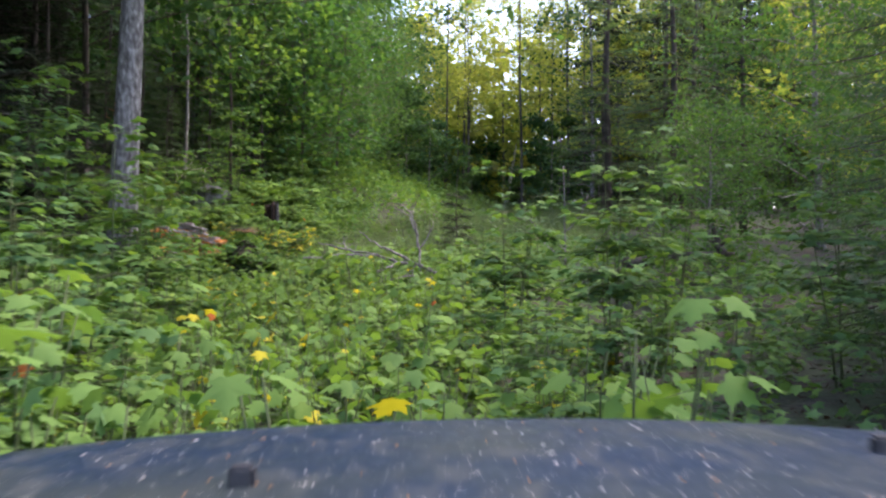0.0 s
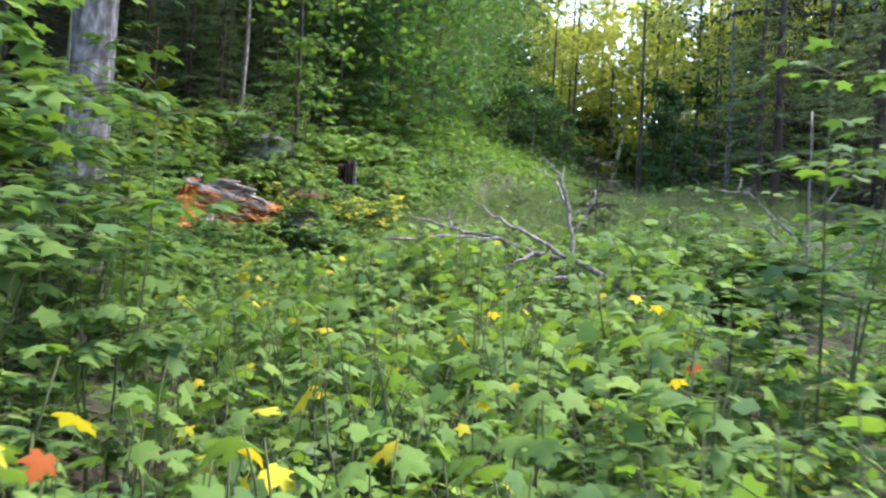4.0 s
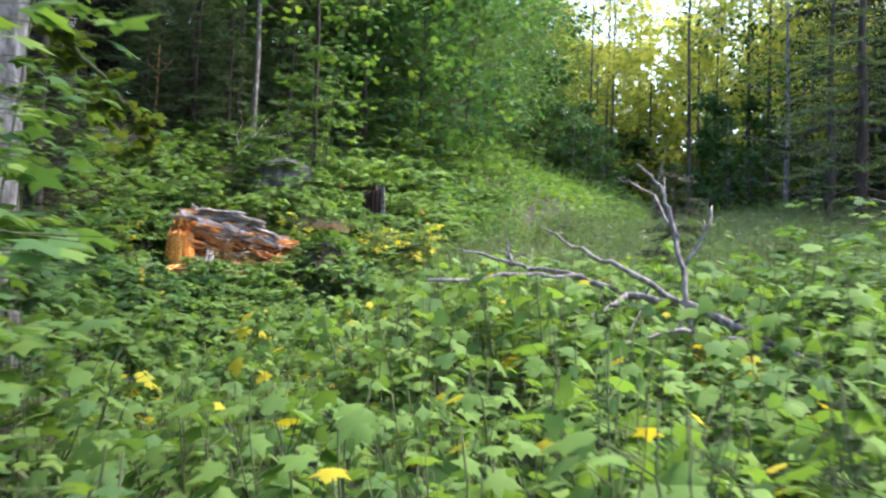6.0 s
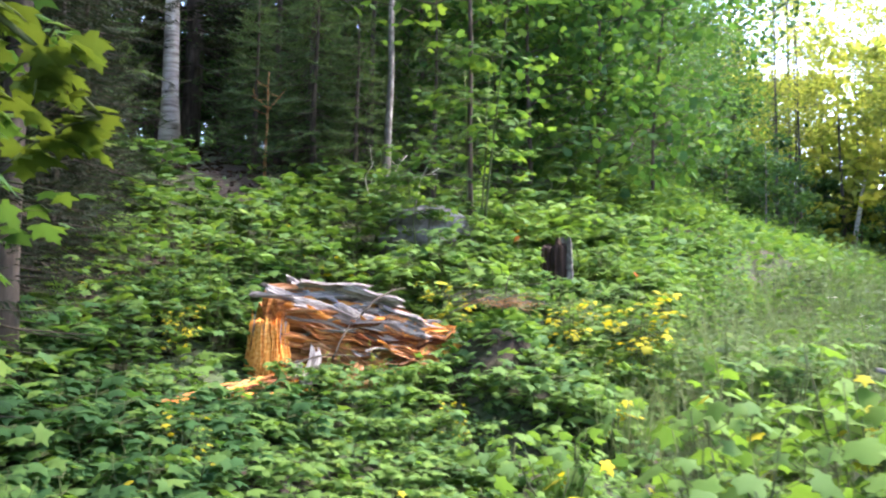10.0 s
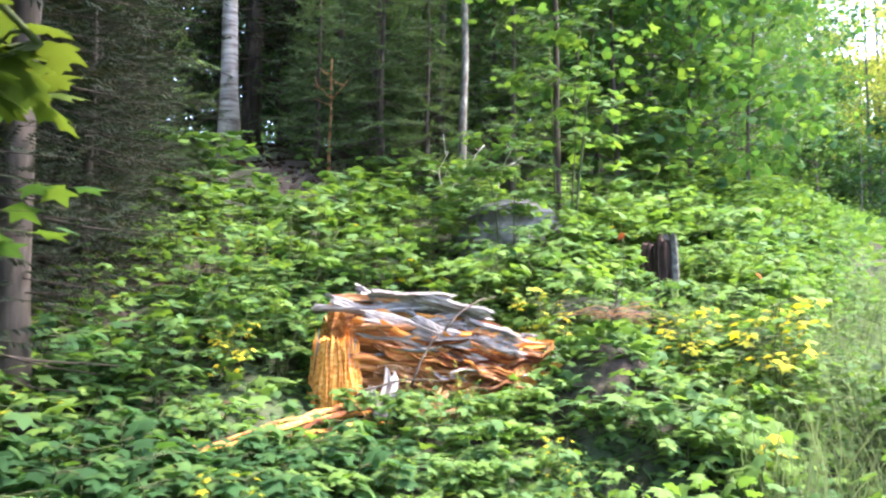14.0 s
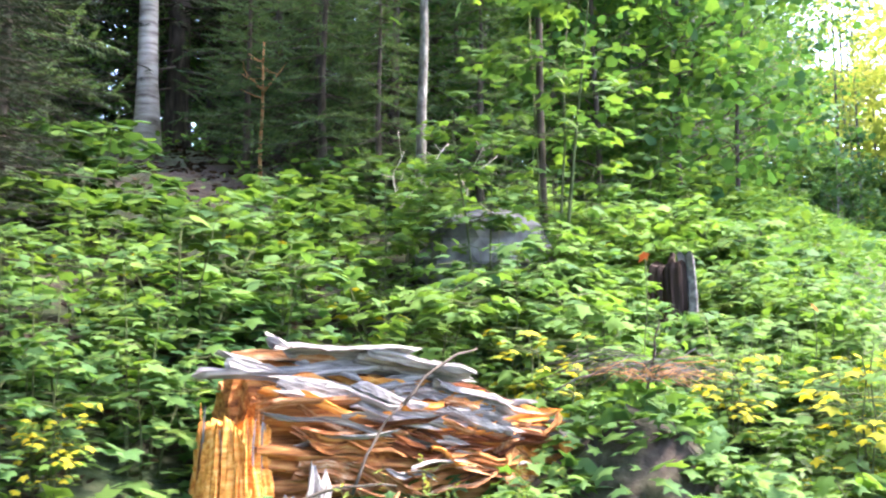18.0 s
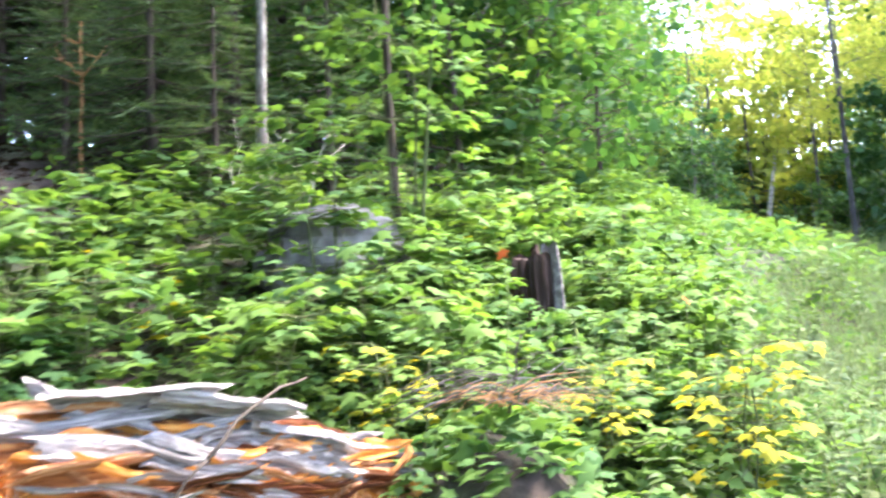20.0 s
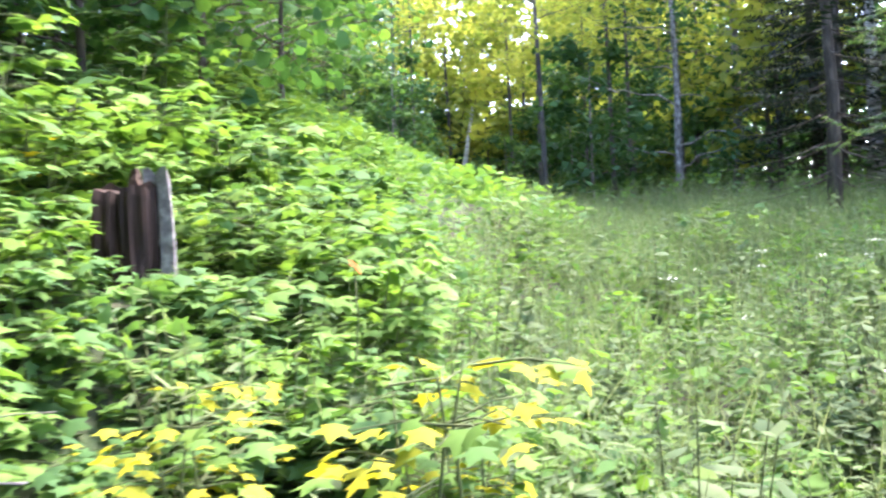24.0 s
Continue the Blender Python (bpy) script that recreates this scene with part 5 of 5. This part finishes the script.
def straw_heap(x, y, z):
    """Fallen dead crown: pale stalks fanning from one foot, long grey boughs across, one dead stem standing up."""
    e = thing("brush_heap", x, y, z, "heap of dry brown stalks around a dead stem, headlight orange in their colour", "brush", scale=0.62)
    # Stalk colour includes the orange that headlights throw on the heap.
    for i in range(84):
        a = rng.normal(0.15, 0.55) + (math.pi if i % 3 == 0 else 0.0)
        ln = rng.uniform(0.22, 0.62)
        c = np.array([rng.normal(0, 0.07), rng.normal(-0.04, 0.09), -0.05 + abs(rng.normal(0, 0.05))])
        d = np.array([math.cos(a), 0.7 * math.sin(a), rng.normal(0.02, 0.14)]) * ln
        t = Tubes().add(bent(c, c + d, rng.uniform(0.03, 0.11), 7, 0.01), np.linspace(0.0042, 0.0014, 7), 4)
        under("dry_stalk", t.mesh("dry_stalk", (STRAW, DEADWOOD, STRAW, BARK_POPLAR)[i % 4]), e)
    for i in range(16):
        a = rng.normal(0.2, 0.35)
        ln = rng.uniform(0.5, 1.2)
        c = np.array([rng.normal(-0.25, 0.2), rng.normal(-0.05, 0.15), 0.0 + abs(rng.normal(0, 0.06))])
        d = np.array([math.cos(a), math.sin(a), rng.normal(0.06, 0.06)]) * ln / 2
        t = Tubes().add(bent(c - d, c + d, rng.uniform(0.03, 0.12), 8, 0.015), np.linspace(0.0045, 0.0015, 8), 5)
        under("dead_twig", t.mesh("heap_twig", BARK_POPLAR), e, "long bare grey twig")
    for p, q, r in [((-0.75, -0.1, -0.12), (0.3, 0.05, 0.14), 0.0095), ((-0.05, 0.1, 0.0), (0.5, 0.15, 0.16), 0.007), ((-0.5, 0.1, 0.0), (0.1, 0.2, 0.12), 0.007)]:
        under("bough", Tubes().add(bent(p, q, 0.06, 10, 0.014), np.linspace(r, r * 0.45, 10), 6).mesh("bough", DEADWOOD), e, "grey bare bough lying across")
    stem = bent((-0.02, 0.0, -0.1), (0.09, 0.05, 0.42), 0.02, 8, 0.008)
    t = Tubes().add(stem, np.linspace(0.013, 0.006, 8), 6)
    for k in range(9):
        p = stem[4 + k % 4]
        t.add(bent(p, p + np.array([rng.normal(0, 0.12), rng.normal(0, 0.1), rng.uniform(-0.02, 0.09)]), 0.03, 5, 0.008), np.linspace(0.003, 0.001, 5), 4)
    under("stem", t.mesh("dead_stem", BARK_DARK), e, "dead brown stem with wispy twigs")
    return e


straw_heap(-4.85, 22.25, gz(-4.85, 22.25) + 0.16)


# ---- leaves one by one: the overhanging maple branch and the plants nearest the track ----
LEAF_ONE = raw_mesh("leaf_blade", MAPLE_HI[0] * 0.112, [MAPLE_HI[1]], LEAF_MAPLE, True)
LEAF_HEADLIT_BLADE = raw_mesh("headlit_blade", MAPLE_HI[0] * 0.12, [MAPLE_HI[1]], LEAF_HEADLIT, True)
LEAF_RUST = raw_mesh("rust_blade", MAPLE_HI[0] * 0.075, [MAPLE_HI[1]], LEAF_RED, True)
LEAF_SUN = raw_mesh("sun_blade", MAPLE_HI[0] * 0.105, [MAPLE_HI[1]], LEAF_OVER, True)
LEAF_LIME = raw_mesh("lime_blade", MAPLE_HI[0] * 0.118, [MAPLE_HI[1]], LEAF_BERRY, True)


def leaf_on(parent, me, at, heading, tilt, size=1.0, name="leaf", label=""):
    ob = under(name, me, parent, label)
    ob.matrix_local = pose(*at, tilt + rng.normal(0, 12), rng.normal(0, 16), heading) @ Matrix.Scale(size, 4)
    return ob


def overhang():
    base = big_maple
    inv = base.matrix_world.inverted()
    a, b = inv @ Vector((-4.95, 15.0, 3.2)), inv @ Vector((-4.74, 16.85, 2.57))
    t = Tubes()
    main = bent(a, b, 0.15, 9, 0.02)
    t.add(main, np.linspace(0.03, 0.006, 9), 6)
    ends = []
    for i in range(24):
        p = main[3 + i % 6]
        q = p + np.array([rng.uniform(-0.42, 0.1), rng.uniform(-0.05, 0.25), rng.uniform(-0.14, 0.1)])
        t.add(bent(p, q, 0.03, 4), [0.008, 0.006, 0.004, 0.003], 4)
        ends.append((p, q))
    br = under("overhanging_branch", t.mesh("overhanging_branch", BARK_STEM), base, "thin branch of broad yellow-green leaves")
    for p, q in ends:
        for k in range(8):
            f = rng.uniform(0.25, 1.1)
            at = p + (q - p) * f + rng.normal(0, 0.03, 3)
            leaf_on(br, LEAF_SUN, at, rng.uniform(-70, 70), -18, rng.uniform(0.7, 1.15))
    # low side twig by the trunk
    for k in range(6):
        leaf_on(br, LEAF_ONE, np.array(inv @ Vector((-4.62, 16.3, 2.12))) + rng.normal(0, 0.07, 3), rng.uniform(-120, 0), -35, rng.uniform(0.55, 0.8))


overhang()


def leafy_plant(x, y, h, blades, n, label, name="bramble_plant"):
    e = thing(name, x, y, gz(x, y), label, "bush", "plants beside the track")
    for s in range(max(2, n // 8)):
        a = rng.uniform(0, 6.28)
        tip = np.array([0.25 * math.cos(a), 0.25 * math.sin(a), h * rng.uniform(0.8, 1)])
        c = bent((0.04 * math.cos(a), 0.04 * math.sin(a), -0.05), tip, 0.04, 6, 0.01)
        under("cane", Tubes().add(c, np.linspace(0.008, 0.004, 6), 5).mesh("cane", BARK_STEM), e)
        for k in range(8):
            node = c[rng.integers(1, 6)]
            b = rng.uniform(0, 360)
            off = np.array([math.sin(-radians(b)), math.cos(radians(b)), 0.4]) * rng.uniform(0.04, 0.14)
            leaf_on(e, blades[int(rng.integers(0, len(blades)))], node + off, b, rng.uniform(-45, -8), rng.uniform(0.75, 1.25))
    return e


for y in np.arange(4.3, 23.5, 0.4):
    for off in (-1.0, -0.45, 0.15, 0.7):
        d = off + rng.uniform(-0.2, 0.2)
        x = float(lerp_curve(TRACK_X, y)) + d
        yy = y + rng.uniform(-0.2, 0.2)
        if keep_clear(x, yy) or (yy > 20 and d > 0.3) or rng.uniform() < 0.12:
            continue
        headlit = rng.uniform() < 0.09
        top = (1.0 if abs(d) < 0.6 else 1.12) if yy < 13 else 0.68 if yy < 15 else 0.5
        leafy_plant(x, yy, top * rng.uniform(0.75, 1.0), (LEAF_HEADLIT_BLADE, LEAF_LIME) if headlit else (LEAF_LIME, LEAF_ONE) if yy < 13 else (LEAF_ONE, LEAF_ONE), 16, "low bramble with leaves coloured headlight yellow" if headlit else "low bramble with broad lobed leaves")

# taller leafy plants where the track begins
for x, y, h, blades, n, label in [(0.0, 4.15, 1.42, (LEAF_HEADLIT_BLADE, LEAF_LIME), 32, "tall bramble with leaves coloured headlight yellow"), (0.95, 4.9, 1.5, (LEAF_LIME, LEAF_ONE), 32, "tall bramble with broad lobed leaves"),
                                  (-1.05, 3.85, 1.3, (LEAF_LIME, LEAF_LIME), 32, "tall bramble with broad lime leaves"), (-1.75, 4.5, 1.5, (LEAF_LIME, LEAF_SUN), 40, "tall bramble with broad lime leaves"), (-2.3, 5.3, 1.6, (LEAF_LIME, LEAF_SUN), 40, "tall bramble with broad lime leaves"), (-1.5, 5.4, 1.4, (LEAF_LIME, LEAF_ONE), 32, "tall bramble with broad lime leaves"),
                                  (-0.85, 4.2, 1.3, (LEAF_LIME, LEAF_ONE), 32, "tall bramble with broad lobed leaves"), (-1.3, 4.6, 1.3, (LEAF_ONE, LEAF_ONE), 24, "tall bramble with broad lobed leaves"),
                                  (0.9, 7.8, 1.2, (LEAF_HEADLIT_BLADE, LEAF_LIME), 24, "bramble with leaves coloured headlight yellow"), (-2.2, 9.9, 1.1, (LEAF_HEADLIT_BLADE, LEAF_LIME), 16, "bramble with leaves coloured headlight yellow"), (-1.55, 10.6, 1.05, (LEAF_HEADLIT_BLADE, LEAF_LIME), 16, "bramble with leaves coloured headlight yellow"), (-2.15, 13.2, 1.0, (LEAF_HEADLIT_BLADE, LEAF_LIME), 24, "bramble with leaves coloured headlight yellow"), (-1.6, 14.3, 0.95, (LEAF_HEADLIT_BLADE, LEAF_LIME), 16, "bramble with leaves coloured headlight yellow")]:
    leafy_plant(x, y, h, blades, n, label)

# yellow plants beside the track, headlight warmth put into their leaf colour
YELLOW_PLANT = dress("yellow_plant", berry_plan(9, 0.95, 0.34, 0.085), MAPLE_MID, LEAF_HEADLIT, LEAF_BERRY, 0.62)
for x, y, q in [(-5.0, 21.3, 0.42), (-3.65, 23.6, 1.0), (-5.75, 18.9, 0.5), (-5.6, 22.6, 0.55)]:
    plant("yellow_bush", YELLOW_PLANT, x, y, "small bush with yellow leaves, headlight warmth in the colour", "bush", "yellowing bushes by the track", q)

main_stems = []
YELLOW_MAPLE = dress("yellow_maple", maple_plan(4, 1.1, 0.34, 0.1, 6, main_stems), MAPLE_MID, LEAF_HEADLIT, LEAF_BERRY, 0.55, mains=main_stems)
for x, y, q in [(-5.5, 22.85, 0.82), (-4.5, 23.7, 0.7), (-3.75, 23.5, 1.0), (-6.95, 20.55, 0.42)]:
    plant("yellow_maple", YELLOW_MAPLE, x, y, "young maple with lime and yellow leaves, headlight warmth in the yellow", "sapling", "yellowing bushes by the track", q)

# single red leaves and white flowers
for x, y, z in [(-3.98, 24.6, 2.66), (-5.0, 23.4, 2.95), (-1.9, 9.5, 0.9), (-0.1, 12.0, 0.95), (-1.6, 5.6, 0.85)]:
    e = thing("red_leaf_shoot", x, y, gz(x, y), "thin maple shoot with a single rust-red leaf", "shoot", "red-leaved shoots")
    h = max(0.3, z - gz(x, y))
    under("stem", Tubes().add(bent((0, 0, -0.05), (0.02, -0.03, h), 0.02, 5, 0.008), np.linspace(0.006, 0.003, 5), 5).mesh("shoot_stem", BARK_STEM), e)
    leaf_on(e, LEAF_RUST, (0.02, -0.03, h), rng.uniform(120, 240), -50, 1.0, "leaf", "rust-red leaf")
PETALS = raw_mesh("petal_head", OVAL[0] * 0.026, [OVAL[1]], PETAL, True)
for i in range(26):
    y = rng.uniform(23.5, 29)
    x = float(lerp_curve(TRACK_X, y)) + rng.uniform(0.6, 4.5)
    e = thing("white_flower", x, y, gz(x, y), "tall thin stalk with a white flower head", "flower", "white flowers in the clearing")
    h = rng.uniform(0.6, 0.95)
    under("stalk", Tubes().add(bent((0, 0, -0.05), (0.03, 0, h), 0.01, 4), [0.005, 0.004, 0.003, 0.002], 4).mesh("stalk", BARK_STEM), e)
    for k in range(6):
        leaf_on(e, PETALS, (0.03 + rng.normal(0, 0.02), rng.normal(0, 0.02), h + rng.normal(0, 0.012)), k * 60, rng.uniform(-10, 50), rng.uniform(0.8, 1.2), "petal")
tree(SPRUCE[3], -0.05, 23.7, "young_spruce", "small green spruce growing in the grass", "tree", "young spruces", 0.8)


# dense spruces that close the woods behind the clearing
for x, y, i in [(8.8, 42.0, 1), (10.2, 45.5, 0), (11.8, 41.0, 1), (13.6, 44.0, 0), (9.6, 38.6, 2), (12.6, 37.0, 1), (15.0, 39.5, 0)]:
    tree(SPRUCE_FAR[i], x, y, "spruce_tree", "dark spruce closing the woods behind the clearing", "tree", "spruces round the clearing", rng.uniform(0.9, 1.1))


# ---- the vehicle at the start of the track ----
def vehicle():
    m, n, l, b = base_material("dusty_paint")
    big, mid, fine = noise_tex(n, l, 4.0, 6.0), noise_tex(n, l, 22.0, 6.0, (1, 0.35, 1)), noise_tex(n, l, 125.0, 2.0)
    col = blend(n, l, ramp(n, l, big, [(0.38, (0, 0, 0)), (0.66, (1, 1, 1))]), (0.012, 0.022, 0.038), (0.026, 0.034, 0.034))
    col = blend(n, l, ramp(n, l, mid, [(0.5, (0, 0, 0)), (0.72, (0.5, 0.5, 0.5))]), col, (0.065, 0.07, 0.062))
    col = blend(n, l, ramp(n, l, fine, [(0.69, (0, 0, 0)), (0.73, (1, 1, 1))]), col, (0.5, 0.48, 0.42))
    l.new(col, b.inputs["Base Color"])
    l.new(ramp(n, l, mid, [(0.3, (0.38, 0.38, 0.38)), (0.8, (0.7, 0.7, 0.7))]), b.inputs["Roughness"])
    b.inputs["Specular IOR Level"].default_value = 0.04
    rubber, rn, rl, rb = base_material("black_rubber")
    rl.new(ramp(rn, rl, noise_tex(rn, rl, 40.0), [(0.3, (0.012, 0.012, 0.013)), (0.7, (0.03, 0.03, 0.032))]), rb.inputs["Base Color"])
    rb.inputs["Roughness"].default_value = 0.6
    cx, cy, cz = 0.387, 1.679, 1.251
    e = thing("off_road_vehicle", cx + 0.25, cy, gz(cx, cy), "dusty dark off-road vehicle bonnet with bark specks", "vehicle", spin=2)
    z0 = cz - gz(cx, cy)
    nu, nv = 40, 24

    def bonnet(u, v):
        x = -1.02 + 2.04 * u
        c = (x / 0.9) ** 2
        front = 1.78 - 0.1 * c
        y = 0.55 + (front - 0.55) * v
        z = z0 - 0.262 - 0.003 * v - 0.034 * c - 0.012 * v ** 6
        return x, y, z
    top = [bonnet(i / (nu - 1), j / (nv - 1)) for j in range(nv) for i in range(nu)]
    rim = []
    for i in range(nu):
        x, y, z = bonnet(i / (nu - 1), 1)
        rim.append((x, y + 0.03, z - 0.03))
    rim2 = [(x, y + 0.035, z - 0.12) for x, y, z in rim]
    v = np.array(top + rim + rim2)
    f = [(j * nu + i, j * nu + i + 1, (j + 1) * nu + i + 1, (j + 1) * nu + i) for j in range(nv + 1) for i in range(nu - 1)]
    hood = under("bonnet", raw_mesh("bonnet", v, [np.array(f)], m, True), e, "dusty blue-grey curved bonnet")
    mod = hood.modifiers.new("thick", "SOLIDIFY")
    mod.thickness, mod.offset = 0.02, -1

    def box(x0, x1, y0, y1, z_0, z_1, bevel):
        def fill(bm):
            r = bmesh.ops.create_cube(bm, size=1)["verts"]
            bmesh.ops.scale(bm, vec=(x1 - x0, y1 - y0, z_1 - z_0), verts=r)
            bmesh.ops.translate(bm, vec=((x0 + x1) / 2, (y0 + y1) / 2, (z_0 + z_1) / 2), verts=r)
            bmesh.ops.bevel(bm, geom=bm.edges[:], offset=bevel, segments=2, affect="EDGES")
        return fill
    chunk(box(-0.85, 0.85, 0.5, 1.66, 0.5, z0 - 0.42, 0.05), "front_body", m, e)
    chunk(box(-0.8, 0.8, 1.64, 1.72, 0.55, z0 - 0.46, 0.03), "grille", rubber, e, "black front grille")
    chunk(box(-0.9, 0.9, 1.68, 1.84, 0.4, 0.58, 0.04), "front_bumper", rubber, e, "black front bumper")
    for s in (-1, 1):
        chunk(box(s * 0.86 - 0.13, s * 0.86 + 0.13, 0.75, 1.6, 0.72, z0 - 0.47, 0.06), "fender", m, e)
        w = Tubes().add([(s * 0.72, 1.15, 0.36), (s * 0.76, 1.15, 0.36), (s * 0.92, 1.15, 0.36), (s * 0.96, 1.15, 0.36)], [0.31, 0.36, 0.36, 0.31], 28)
        tyre = under("wheel", w.mesh("tyre", rubber, False), e, "black muddy tyre")
        under("rim", Tubes().add([(s * 0.955, 1.15, 0.36), (s * 0.968, 1.15, 0.36)], [0.19, 0.17], 20).mesh("rim", DEADWOOD, False), tyre)
    # bark chips and dry needles lying on the paint
    for i in range(190):
        u, w = rng.uniform(0.08, 0.92), rng.uniform(0.15, 0.97)
        x, y, z = bonnet(u, w)
        chip = shard_mesh("chip", rng.uniform(0.003, 0.008), rng.uniform(0.002, 0.004), 0.002, 0.001, 0.4, (STRAW, BARK_BIRCH, BARK_BIRCH)[i % 3], 4)
        place(under("bark_chip", chip, e), pose(x, y, z + 0.004, 0, 0, rng.uniform(0, 180)))
    for x, y in ((-0.51, 1.2), (0.44, 1.44)):
        chunk(box(x - 0.017, x + 0.017, y - 0.014, y + 0.014, z0 - 0.32, z0 - 0.248, 0.005), "bonnet_stop", rubber, e, "black rubber bonnet stop")
    return e


vehicle()
